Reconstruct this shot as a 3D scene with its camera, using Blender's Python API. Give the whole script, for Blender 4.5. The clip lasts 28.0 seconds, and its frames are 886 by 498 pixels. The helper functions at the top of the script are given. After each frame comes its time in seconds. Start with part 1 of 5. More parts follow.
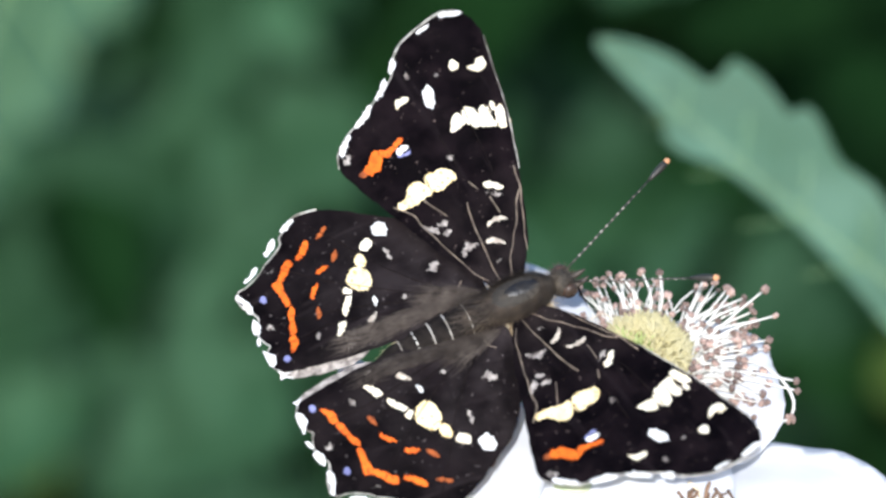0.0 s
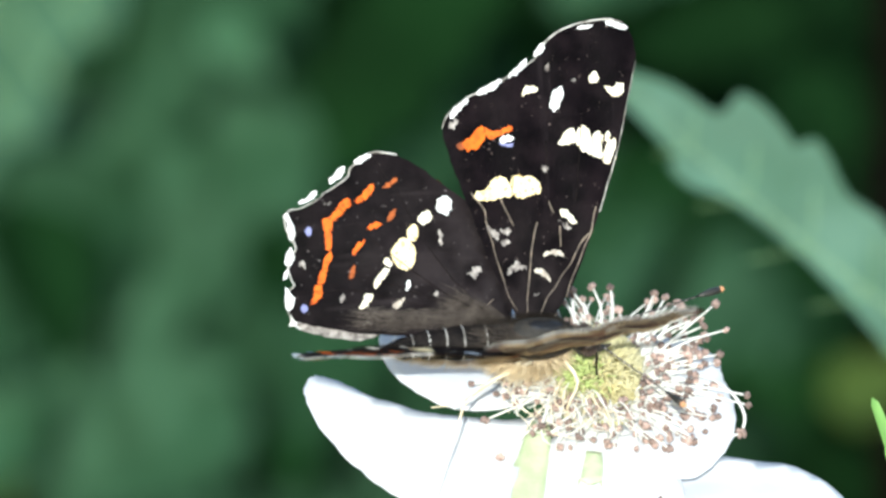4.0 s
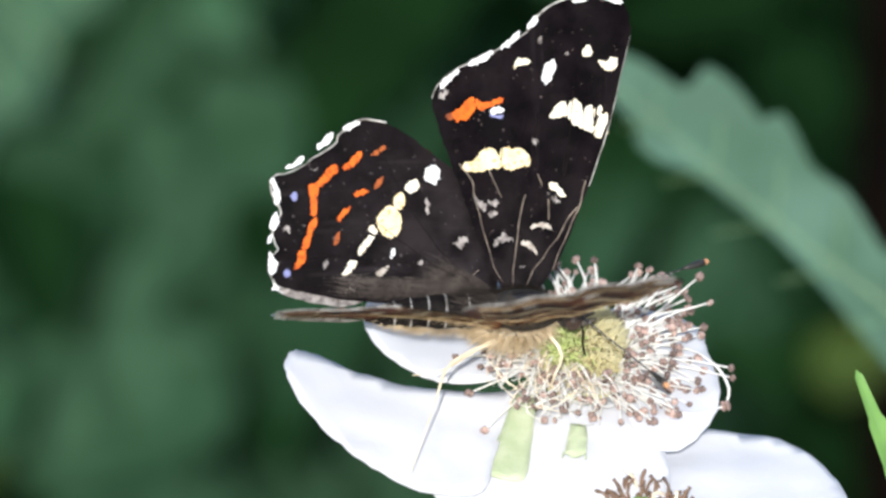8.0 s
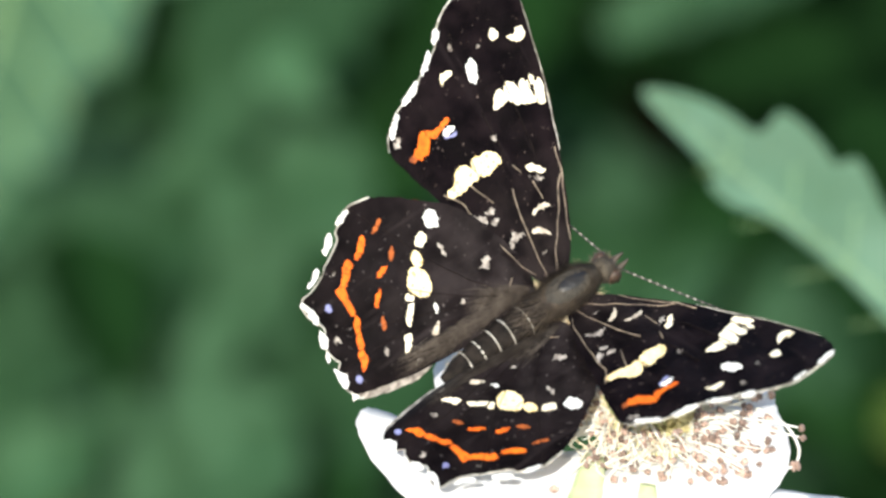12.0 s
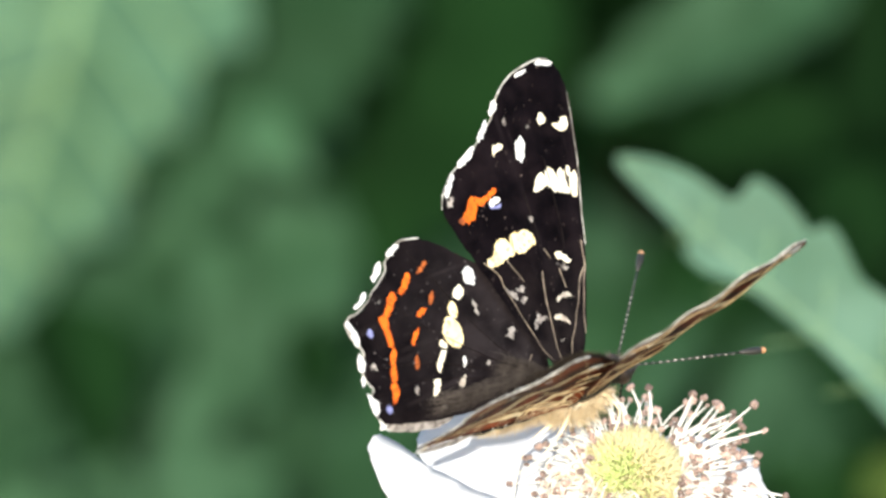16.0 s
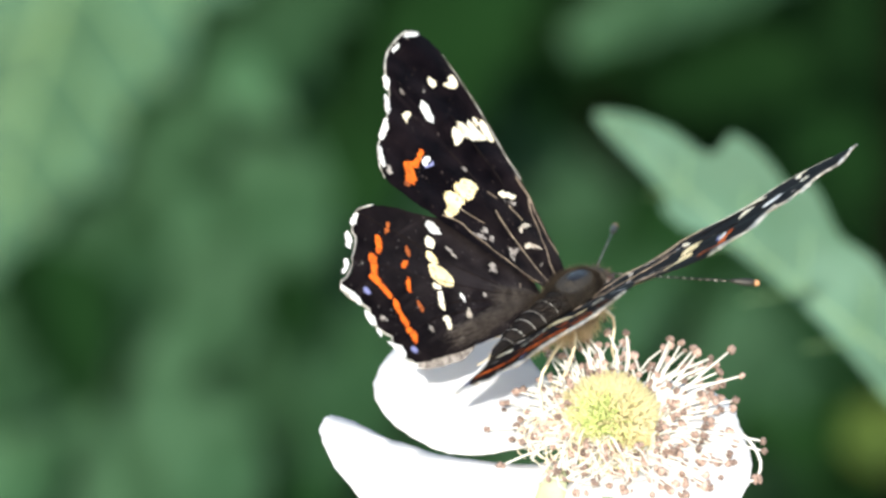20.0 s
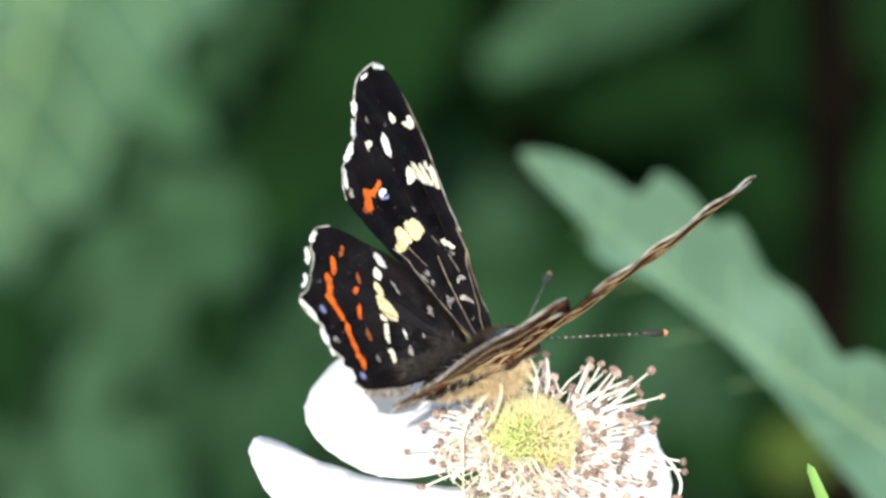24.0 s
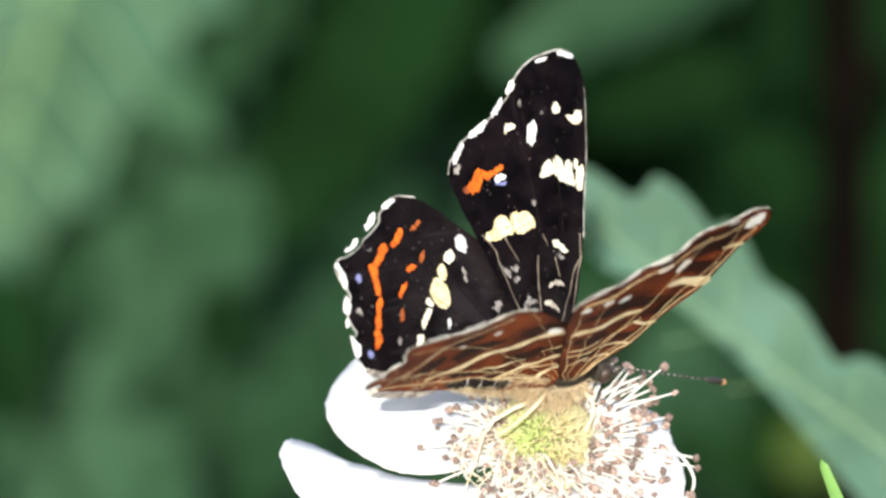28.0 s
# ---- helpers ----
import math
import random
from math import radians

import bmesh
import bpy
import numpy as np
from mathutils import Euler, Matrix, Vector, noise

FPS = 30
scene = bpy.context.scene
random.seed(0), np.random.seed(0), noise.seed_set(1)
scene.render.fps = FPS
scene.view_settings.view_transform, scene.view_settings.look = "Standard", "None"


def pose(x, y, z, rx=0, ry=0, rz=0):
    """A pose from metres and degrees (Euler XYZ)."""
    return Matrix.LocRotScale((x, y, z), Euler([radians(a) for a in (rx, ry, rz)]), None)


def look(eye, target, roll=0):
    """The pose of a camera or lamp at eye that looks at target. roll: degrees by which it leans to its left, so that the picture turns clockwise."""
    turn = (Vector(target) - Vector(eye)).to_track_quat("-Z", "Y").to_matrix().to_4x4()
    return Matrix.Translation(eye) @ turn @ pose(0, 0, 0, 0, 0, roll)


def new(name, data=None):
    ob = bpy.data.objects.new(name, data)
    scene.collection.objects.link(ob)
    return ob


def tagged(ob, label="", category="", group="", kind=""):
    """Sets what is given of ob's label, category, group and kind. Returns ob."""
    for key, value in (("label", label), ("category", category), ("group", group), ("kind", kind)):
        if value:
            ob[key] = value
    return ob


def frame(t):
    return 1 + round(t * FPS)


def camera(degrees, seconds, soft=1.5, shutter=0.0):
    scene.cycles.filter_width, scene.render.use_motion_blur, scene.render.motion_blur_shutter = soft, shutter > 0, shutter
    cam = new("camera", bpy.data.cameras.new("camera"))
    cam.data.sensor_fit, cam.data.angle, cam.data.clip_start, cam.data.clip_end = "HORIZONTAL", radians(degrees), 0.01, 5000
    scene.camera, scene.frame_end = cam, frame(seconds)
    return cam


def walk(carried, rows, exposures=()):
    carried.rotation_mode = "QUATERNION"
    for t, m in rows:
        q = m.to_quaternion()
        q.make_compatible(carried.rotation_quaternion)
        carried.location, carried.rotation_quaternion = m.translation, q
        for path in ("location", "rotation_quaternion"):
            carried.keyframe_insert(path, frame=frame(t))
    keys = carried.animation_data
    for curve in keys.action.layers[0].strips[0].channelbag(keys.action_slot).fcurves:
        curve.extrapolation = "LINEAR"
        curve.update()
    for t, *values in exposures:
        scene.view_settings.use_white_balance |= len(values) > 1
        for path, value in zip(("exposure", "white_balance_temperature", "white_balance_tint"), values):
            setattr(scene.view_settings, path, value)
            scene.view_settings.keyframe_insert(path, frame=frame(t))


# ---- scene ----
cam = camera(10, 28.0, soft=2.8)
cam.data.dof.use_dof = True
cam.data.dof.focus_distance = 0.355
cam.data.dof.aperture_fstop = 32
CX, CY, CZ = 0.0, -0.3364, 1.1224
walk(cam, [
    (0, pose(CX, CY, CZ, 71.232, 0, 2.502)), (0.5, pose(CX, CY, CZ, 71.254, 0, 2.787)), (1, pose(CX, CY, CZ, 71.251, 0, 2.930)), (1.5, pose(CX, CY, CZ, 70.881, 0, 2.930)),
    (2, pose(CX, CY, CZ, 70.641, 0, 3.120)), (2.5, pose(CX, CY, CZ, 70.668, 0, 3.012)), (3, pose(CX, CY, CZ, 70.979, 0, 3.161)), (3.5, pose(CX, CY, CZ, 71.302, 0, 2.556)),
    (4, pose(CX, CY, CZ, 71.406, 0, 1.911)), (4.5, pose(CX, CY, CZ, 71.554, 0, 1.788)), (6.5, pose(CX, CY, CZ, 71.350, 0, 1.734)), (7, pose(CX, CY, CZ, 71.242, 0, 1.714)),
    (7.5, pose(CX, CY, CZ, 71.152, 0, 1.755)), (8, pose(CX, CY, CZ, 71.101, 0, 1.721)), (8.5, pose(CX, CY, CZ, 71.094, 0, 1.721)), (9, pose(CX, CY, CZ, 71.094, 0, 1.741)),
    (9.5, pose(CX, CY, CZ, 71.151, 0, 1.857)), (10, pose(CX, CY, CZ, 71.276, 0, 2.067)), (10.5, pose(CX, CY, CZ, 71.497, 0, 2.305)), (11, pose(CX, CY, CZ, 71.527, 0, 2.461)),
    (11.5, pose(CX, CY, CZ, 71.807, 0, 2.542)), (12, pose(CX, CY, CZ, 71.762, 0, 2.563)), (12.5, pose(CX, CY, CZ, 71.667, 0, 2.447)), (14.5, pose(CX, CY, CZ, 71.426, 0, 2.318)),
    (15, pose(CX, CY, CZ, 71.712, 0, 2.427)), (15.5, pose(CX, CY, CZ, 72.389, 0, 2.460)), (16, pose(CX, CY, CZ, 72.537, 0, 2.371)), (16.5, pose(CX, CY, CZ, 72.327, 0, 2.338)),
    (17, pose(CX, CY, CZ, 72.033, 0, 2.338)), (17.5, pose(CX, CY, CZ, 71.822, 0, 2.386)), (18, pose(CX, CY, CZ, 72.114, 0, 2.494)), (18.5, pose(CX, CY, CZ, 72.276, 0, 2.786)),
    (19, pose(CX, CY, CZ, 72.130, 0, 2.677)), (19.5, pose(CX, CY, CZ, 71.842, 0, 2.277)), (20, pose(CX, CY, CZ, 71.921, 0, 2.101)), (20.5, pose(CX, CY, CZ, 71.955, 0, 1.890)),
    (21, pose(CX, CY, CZ, 71.908, 0, 1.523)), (21.5, pose(CX, CY, CZ, 71.839, 0, 1.265)), (23.5, pose(CX, CY, CZ, 72.039, 0, 1.088)), (24, pose(CX, CY, CZ, 72.172, 0, 1.142)),
    (24.5, pose(CX, CY, CZ, 72.114, 0, 1.265)), (25, pose(CX, CY, CZ, 71.577, 0, 1.279)), (25.5, pose(CX, CY, CZ, 71.411, 0, 1.285)), (26, pose(CX, CY, CZ, 71.557, 0, 1.387)),
    (26.5, pose(CX, CY, CZ, 71.704, 0, 1.455)), (27, pose(CX, CY, CZ, 71.761, 0, 1.482)), (27.5, pose(CX, CY, CZ, 71.939, 0, 1.577)), (28, pose(CX, CY, CZ, 72.127, 0, 1.299)),
], [(0.0, 0.72, 6050, 10), (1.0, 0.75, 6080, 6), (2.0, 0.6, 6050, 4), (4.0, 0.8, 6120, 1), (8.0, 0.43, 6180, 10), (9.5, 0.55, 6400, 9), (12.0, 1.01, 6800, 5), (15.0, 0.8, 6800, 9), (16.0, 1.05, 6800, 7), (17.0, 1.02, 6800, 7), (21.0, 1.04, 6800, 6), (25.0, 0.77, 6700, 7), (26.0, 0.66, 6650, 8), (28.0, 0.85, 6700, 7)])

# ---- world, sun ----
mm = 0.001
SUN_ELEVATION, SUN_AZIMUTH = radians(23), radians(-91.5)
world = bpy.data.worlds.new("world")
scene.world = world
world.use_nodes = True
wn = world.node_tree.nodes
sky = wn.new("ShaderNodeTexSky")
sky.sky_type, sky.sun_disc = "NISHITA", False
sky.sun_elevation, sky.sun_rotation = SUN_ELEVATION, -SUN_AZIMUTH + radians(90)
wn["Background"].inputs["Strength"].default_value = 0.15
world.node_tree.links.new(sky.outputs[0], wn["Background"].inputs["Color"])
sun = new("sun", bpy.data.lights.new("sun", "SUN"))
sun.data.energy, sun.data.angle, sun.data.color = 3.6, radians(0.5), (1.0, 0.96, 0.9)
SUN_DIR = Vector((math.cos(SUN_ELEVATION) * math.cos(SUN_AZIMUTH), math.cos(SUN_ELEVATION) * math.sin(SUN_AZIMUTH), math.sin(SUN_ELEVATION)))
sun.matrix_world = look(SUN_DIR * 5, (0, 0, 0))

# The plane square to the main line of sight, through the flower: x right, y up, z to the viewer.
FLOWER = Vector((0, 0, 1.0))
VIEW = Matrix.Translation(FLOWER) @ pose(0, 0, 0, 70, 0, 0)


def MM(x, y, z, rx=0, ry=0, rz=0):
    """A pose given in millimetres from the flower's middle."""
    return pose(FLOWER.x + x * mm, FLOWER.y + y * mm, FLOWER.z + z * mm, rx, ry, rz)


def at(x, y, z):
    """A place in metres from millimetres right, up and towards the viewer of the flower."""
    return VIEW @ Vector((x * mm, y * mm, z * mm))


# ---- materials ----
def material(name, base, second=None, scale=400.0, rough=0.6, bump=0.0, bump_scale=None, detail=6.0, third=None, third_scale=60.0,
             sheen=0.0, transmit=None, spec=0.5, random_shift=0.0, low=0.35, high=0.65, speck=None, root=None, streak=None):
    m = bpy.data.materials.new(name)
    m.use_nodes = True
    nt = m.node_tree
    n, l = nt.nodes, nt.links
    b = n["Principled BSDF"]
    b.inputs["Roughness"].default_value = rough
    b.inputs["Specular IOR Level"].default_value = spec
    b.inputs["Sheen Weight"].default_value = sheen
    co = n.new("ShaderNodeTexCoord")

    def ramp(src, a, c, lo, hi):
        r = n.new("ShaderNodeValToRGB")
        r.color_ramp.elements[0].position, r.color_ramp.elements[1].position = lo, hi
        r.color_ramp.elements[0].color, r.color_ramp.elements[1].color = (*a, 1), (*c, 1)
        l.new(src, r.inputs[0])
        return r.outputs[0]

    def noisy(s, d=detail):
        t = n.new("ShaderNodeTexNoise")
        t.inputs["Scale"].default_value, t.inputs["Detail"].default_value = s, d
        l.new(co.outputs["Object"], t.inputs["Vector"])
        return t.outputs["Fac"]

    colour = ramp(noisy(scale), base, second or tuple(v * 0.75 for v in base), low, high)
    if third:
        mix = n.new("ShaderNodeMix")
        mix.data_type = "RGBA"
        l.new(ramp(noisy(third_scale, 3), (0, 0, 0), (1, 1, 1), 0.45, 0.7), mix.inputs["Factor"])
        l.new(colour, mix.inputs["A"])
        mix.inputs["B"].default_value = (*third, 1)
        colour = mix.outputs["Result"]
    if streak:
        # rows of paler scales along the wing
        along, fine, lines = n.new("ShaderNodeMapping"), n.new("ShaderNodeTexNoise"), n.new("ShaderNodeMix")
        along.inputs["Scale"].default_value = streak[1]
        fine.inputs["Scale"].default_value, fine.inputs["Detail"].default_value = 1.0, 5.0
        lines.data_type = "RGBA"
        l.new(co.outputs["Object"], along.inputs["Vector"])
        l.new(along.outputs[0], fine.inputs["Vector"])
        l.new(ramp(fine.outputs["Fac"], (0, 0, 0), (1, 1, 1), streak[2], streak[2] + 0.16), lines.inputs["Factor"])
        l.new(colour, lines.inputs["A"])
        lines.inputs["B"].default_value = (*streak[0], 1)
        colour = lines.outputs["Result"]
    if root:
        # hairy, paler scales towards the wing's root
        far, fade, thin, mixed = n.new("ShaderNodeVectorMath"), n.new("ShaderNodeMapRange"), n.new("ShaderNodeMath"), n.new("ShaderNodeMix")
        far.operation, thin.operation, mixed.data_type = "LENGTH", "MULTIPLY", "RGBA"
        l.new(co.outputs["Object"], far.inputs[0])
        l.new(far.outputs["Value"], fade.inputs["Value"])
        fade.inputs["From Min"].default_value, fade.inputs["From Max"].default_value = root[1], 0.001
        l.new(fade.outputs[0], thin.inputs[0])
        l.new(ramp(noisy(420, 8), (0.15, 0.15, 0.15), (1, 1, 1), 0.4, 0.65), thin.inputs[1])
        l.new(thin.outputs[0], mixed.inputs["Factor"])
        l.new(colour, mixed.inputs["A"])
        mixed.inputs["B"].default_value = (*root[0], 1)
        colour = mixed.outputs["Result"]
    if speck:
        dust = n.new("ShaderNodeMix")
        dust.data_type = "RGBA"
        l.new(ramp(noisy(speck[1], 2), (0, 0, 0), (1, 1, 1), speck[2], speck[2] + 0.05), dust.inputs["Factor"])
        l.new(colour, dust.inputs["A"])
        dust.inputs["B"].default_value = (*speck[0], 1)
        colour = dust.outputs["Result"]
    if random_shift:
        info, hue = n.new("ShaderNodeObjectInfo"), n.new("ShaderNodeHueSaturation")
        mp = n.new("ShaderNodeMapRange")
        mp.inputs["To Min"].default_value, mp.inputs["To Max"].default_value = 1 - random_shift, 1 + random_shift
        l.new(info.outputs["Random"], mp.inputs["Value"])
        l.new(mp.outputs[0], hue.inputs["Value"])
        l.new(colour, hue.inputs["Color"])
        colour = hue.outputs[0]
    l.new(colour, b.inputs["Base Color"])
    if bump:
        bp = n.new("ShaderNodeBump")
        bp.inputs["Strength"].default_value, bp.inputs["Distance"].default_value = bump, 0.0002
        l.new(noisy(bump_scale or scale * 2), bp.inputs["Height"])
        l.new(bp.outputs[0], b.inputs["Normal"])
    if transmit:
        tr, add = n.new("ShaderNodeBsdfTranslucent"), n.new("ShaderNodeMixShader")
        tr.inputs["Color"].default_value = (*transmit[:3], 1)
        add.inputs[0].default_value = transmit[3]
        l.new(b.outputs[0], add.inputs[1])
        l.new(tr.outputs[0], add.inputs[2])
        l.new(add.outputs[0], n["Material Output"].inputs["Surface"])
    return m


M_WING = material("wing_black_brown", (0.0013, 0.0008, 0.0013), (0.0038, 0.0024, 0.0034), 700, 0.55, 0.25, 5200, third=(0.0085, 0.0055, 0.0068), third_scale=420, spec=0.03, speck=((0.10, 0.075, 0.07), 3300, 0.70), root=((0.018, 0.014, 0.014), 0.009), streak=((0.011, 0.008, 0.0095), (1500, 90, 1200), 0.60))
M_HIND = material("wing_dark_brown", (0.0015, 0.0010, 0.0014), (0.0046, 0.0032, 0.0040), 700, 0.55, 0.25, 5200, third=(0.0098, 0.0070, 0.0080), third_scale=320, spec=0.03, speck=((0.10, 0.085, 0.085), 3300, 0.695), root=((0.032, 0.026, 0.027), 0.015), streak=((0.015, 0.0115, 0.0125), (110, 1300, 1200), 0.58))
M_UNDER = material("wing_chestnut", (0.115, 0.026, 0.009), (0.036, 0.010, 0.006), 420, 0.65, 0.4, 4000, third=(0.20, 0.044, 0.013), third_scale=300, spec=0.05, speck=((0.42, 0.30, 0.17), 2200, 0.70))
M_CELL = material("wing_dark_chestnut", (0.013, 0.0055, 0.0045), (0.030, 0.009, 0.005), 700, 0.65, 0.3, 4000, spec=0.05)
M_CREAM = material("scale_cream", (0.92, 0.86, 0.71), (0.90, 0.78, 0.55), 1500, 0.7, 0.4, 5000, spec=0.2, speck=((0.50, 0.40, 0.26), 3400, 0.60))
M_WHITE = material("scale_white", (0.86, 0.85, 0.82), (0.75, 0.75, 0.76), 1500, 0.7, 0.4, 5000, spec=0.2, speck=((0.50, 0.50, 0.52), 3400, 0.60))
M_GOLD = material("scale_yellow_cream", (0.92, 0.77, 0.47), (0.88, 0.67, 0.34), 1500, 0.7, 0.4, 5000, spec=0.2, speck=((0.55, 0.36, 0.14), 3400, 0.60))
M_BAR = material("scale_dull_cream", (0.62, 0.55, 0.46), (0.34, 0.29, 0.24), 1500, 0.7, 0.4, 5000, spec=0.2)
M_DARKVEIN = material("vein_dark", (0.004, 0.003, 0.003), (0.014, 0.010, 0.010), 1500, 0.6, spec=0.05)
M_PALEBAND = material("band_pale_cream", (0.82, 0.70, 0.48), (0.62, 0.48, 0.27), 900, 0.7, 0.4, 4000, spec=0.2)
M_ORANGE = material("scale_orange", (0.78, 0.155, 0.012), (0.60, 0.10, 0.01), 1500, 0.7, 0.4, 5000, spec=0.2, speck=((0.30, 0.05, 0.008), 3400, 0.60))
M_RUST = material("scale_dull_orange", (0.40, 0.10, 0.02), (0.18, 0.045, 0.015), 1500, 0.7, 0.4, 5000, spec=0.2)
M_GREY = material("scale_grey", (0.42, 0.38, 0.35), (0.09, 0.075, 0.07), 1800, 0.7, 0.4, 5000, spec=0.2)
M_RING = material("ring_pale", (0.66, 0.63, 0.58), (0.16, 0.14, 0.12), 1100, 0.7)
M_BLUE = material("scale_blue", (0.22, 0.24, 0.48), (0.12, 0.12, 0.26), 1800, 0.6, 0.4, 5000)
M_VEIN = material("vein_tan", (0.34, 0.265, 0.20), (0.12, 0.09, 0.07), 1500, 0.6)
M_LINE = material("line_cream", (0.60, 0.46, 0.27), (0.40, 0.27, 0.14), 1200, 0.7, spec=0.2)
M_THORAX = material("thorax_fur", (0.026, 0.021, 0.016), (0.012, 0.010, 0.008), 900, 0.75, 0.8, 3000, third=(0.045, 0.035, 0.024), third_scale=500)
M_PLATE = material("thorax_plate", (0.008, 0.009, 0.013), (0.018, 0.015, 0.012), 700, 0.38, 0.5, 3000, spec=0.45)
M_HAIR = material("hair_brown", (0.090, 0.068, 0.050), (0.032, 0.024, 0.019), 900, 0.6)
M_DUSKHAIR = material("hair_dark_brown", (0.085, 0.070, 0.060), (0.035, 0.028, 0.024), 900, 0.6, spec=0.1)
M_BELLY = material("hair_buff", (0.70, 0.57, 0.38), (0.48, 0.36, 0.21), 700, 0.7)
M_ABDOMEN = material("abdomen_black", (0.006, 0.005, 0.005), (0.02, 0.016, 0.014), 900, 0.75, 0.7, 3000, spec=0.08)
M_EYE = material("eye_dark", (0.03, 0.018, 0.012), (0.06, 0.03, 0.02), 900, 0.5)
M_LEG = material("leg_straw", (0.82, 0.72, 0.54), (0.66, 0.54, 0.36), 900, 0.5)
M_FEELER = material("feeler_black", (0.012, 0.011, 0.010), (0.03, 0.028, 0.024), 900, 0.5)
M_TIP = material("feeler_tip_orange", (0.60, 0.31, 0.15), (0.42, 0.2, 0.09), 900, 0.5)
M_PETAL = material("petal_white", (0.85, 0.855, 0.875), (0.79, 0.80, 0.84), 120, 0.55, 0.5, 260, transmit=(0.82, 0.83, 0.88, 0.35), spec=0.3)
M_FILAMENT = material("filament_white", (0.90, 0.89, 0.87), (0.85, 0.83, 0.77), 500, 0.5, transmit=(0.85, 0.85, 0.75, 0.25))
M_OLDFIL = material("filament_straw", (0.84, 0.75, 0.60), (0.70, 0.58, 0.42), 500, 0.6)
M_ANTHER = material("anther_brown", (0.40, 0.285, 0.245), (0.19, 0.13, 0.11), 1500, 0.8, 0.6, 3000, random_shift=0.5)
M_DOME = material("receptacle_straw", (0.60, 0.56, 0.27), (0.50, 0.47, 0.22), 600, 0.6)
M_PISTIL = material("pistil_yellow", (0.78, 0.72, 0.47), (0.68, 0.61, 0.34), 500, 0.6, transmit=(0.8, 0.76, 0.38, 0.35))
M_YOUNG = material("pistil_green", (0.44, 0.54, 0.18), (0.58, 0.62, 0.29), 700, 0.6, transmit=(0.6, 0.75, 0.2, 0.2))
M_SEPAL = material("sepal_green", (0.52, 0.57, 0.39), (0.40, 0.47, 0.28), 500, 0.65, 0.4, 1500)
M_STEM = material("stem_green", (0.16, 0.27, 0.07), (0.10, 0.18, 0.05), 300, 0.6, 0.3, 900)
M_WITHER = material("withered_brown", (0.25, 0.155, 0.10), (0.11, 0.068, 0.045), 900, 0.8, 0.5, 2000)
M_BERRY = material("berry_green", (0.23, 0.35, 0.08), (0.15, 0.24, 0.05), 600, 0.45)
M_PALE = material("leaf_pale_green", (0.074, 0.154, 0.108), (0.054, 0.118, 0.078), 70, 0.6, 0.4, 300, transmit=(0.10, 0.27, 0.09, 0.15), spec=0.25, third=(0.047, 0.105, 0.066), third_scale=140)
# Third tones of these hedge leaves paint lit and dim facets.
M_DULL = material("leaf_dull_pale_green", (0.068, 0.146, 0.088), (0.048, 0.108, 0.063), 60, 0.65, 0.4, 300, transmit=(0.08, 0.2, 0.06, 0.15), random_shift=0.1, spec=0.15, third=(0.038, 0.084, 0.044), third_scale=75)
# One hedge green in darker and lighter copies, standing in for shade and light.
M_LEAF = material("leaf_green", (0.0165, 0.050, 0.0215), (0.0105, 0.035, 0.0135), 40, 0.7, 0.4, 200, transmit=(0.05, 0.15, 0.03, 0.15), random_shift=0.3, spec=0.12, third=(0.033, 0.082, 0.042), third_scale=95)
M_LITLEAF = material("leaf_lit_green", (0.034, 0.088, 0.044), (0.022, 0.064, 0.028), 60, 0.7, 0.4, 200, transmit=(0.08, 0.2, 0.04, 0.2), random_shift=0.25, spec=0.12, third=(0.045, 0.105, 0.055), third_scale=90)
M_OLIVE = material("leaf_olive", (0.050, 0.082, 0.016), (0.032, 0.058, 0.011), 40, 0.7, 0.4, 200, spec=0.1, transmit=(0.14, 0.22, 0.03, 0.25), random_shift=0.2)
M_MIDSHADE = material("leaf_mid_shade_green", (0.0105, 0.034, 0.0132), (0.0068, 0.0235, 0.0086), 40, 0.75, 0.4, 200, transmit=(0.04, 0.1, 0.02, 0.1), random_shift=0.2, spec=0.08, third=(0.018, 0.049, 0.023), third_scale=85)
# Near-black green: the hedge's deep shade is put into the colour.
M_SHADE = material("leaf_deep_shade_green", (0.0065, 0.024, 0.0065), (0.0035, 0.013, 0.0035), 30, 0.8, 0.4, 200, random_shift=0.3, spec=0.02)
M_RIB = material("leaf_rib", (0.20, 0.33, 0.15), (0.14, 0.25, 0.1), 200, 0.5)
M_BLADE = material("young_leaf_green", (0.22, 0.42, 0.10), (0.15, 0.32, 0.07), 250, 0.45, 0.3, 900, transmit=(0.3, 0.5, 0.1, 0.25))
# Brown taken down to near black, so the colour itself holds the shade.
M_CANE = material("cane_shade_brown", (0.0042, 0.0026, 0.0019), (0.0025, 0.0016, 0.0012), 60, 0.8, 0.4, 300, spec=0.02)
M_SOIL = material("soil", (0.02, 0.017, 0.010), (0.012, 0.020, 0.008), 8, 0.9, 0.6, 60, third=(0.015, 0.03, 0.01), third_scale=2.0)


# ---- mesh helpers ----
def part(name, bm, mat, parent=None, label="", smooth=True):
    me = bpy.data.meshes.new(name)
    if smooth:
        for f in bm.faces:
            f.smooth = True
    bm.to_mesh(me)
    bm.free()
    me.materials.append(mat)
    ob = new(name, me)
    if parent:
        ob.parent = parent
    if label:
        ob["label"] = label
    return ob


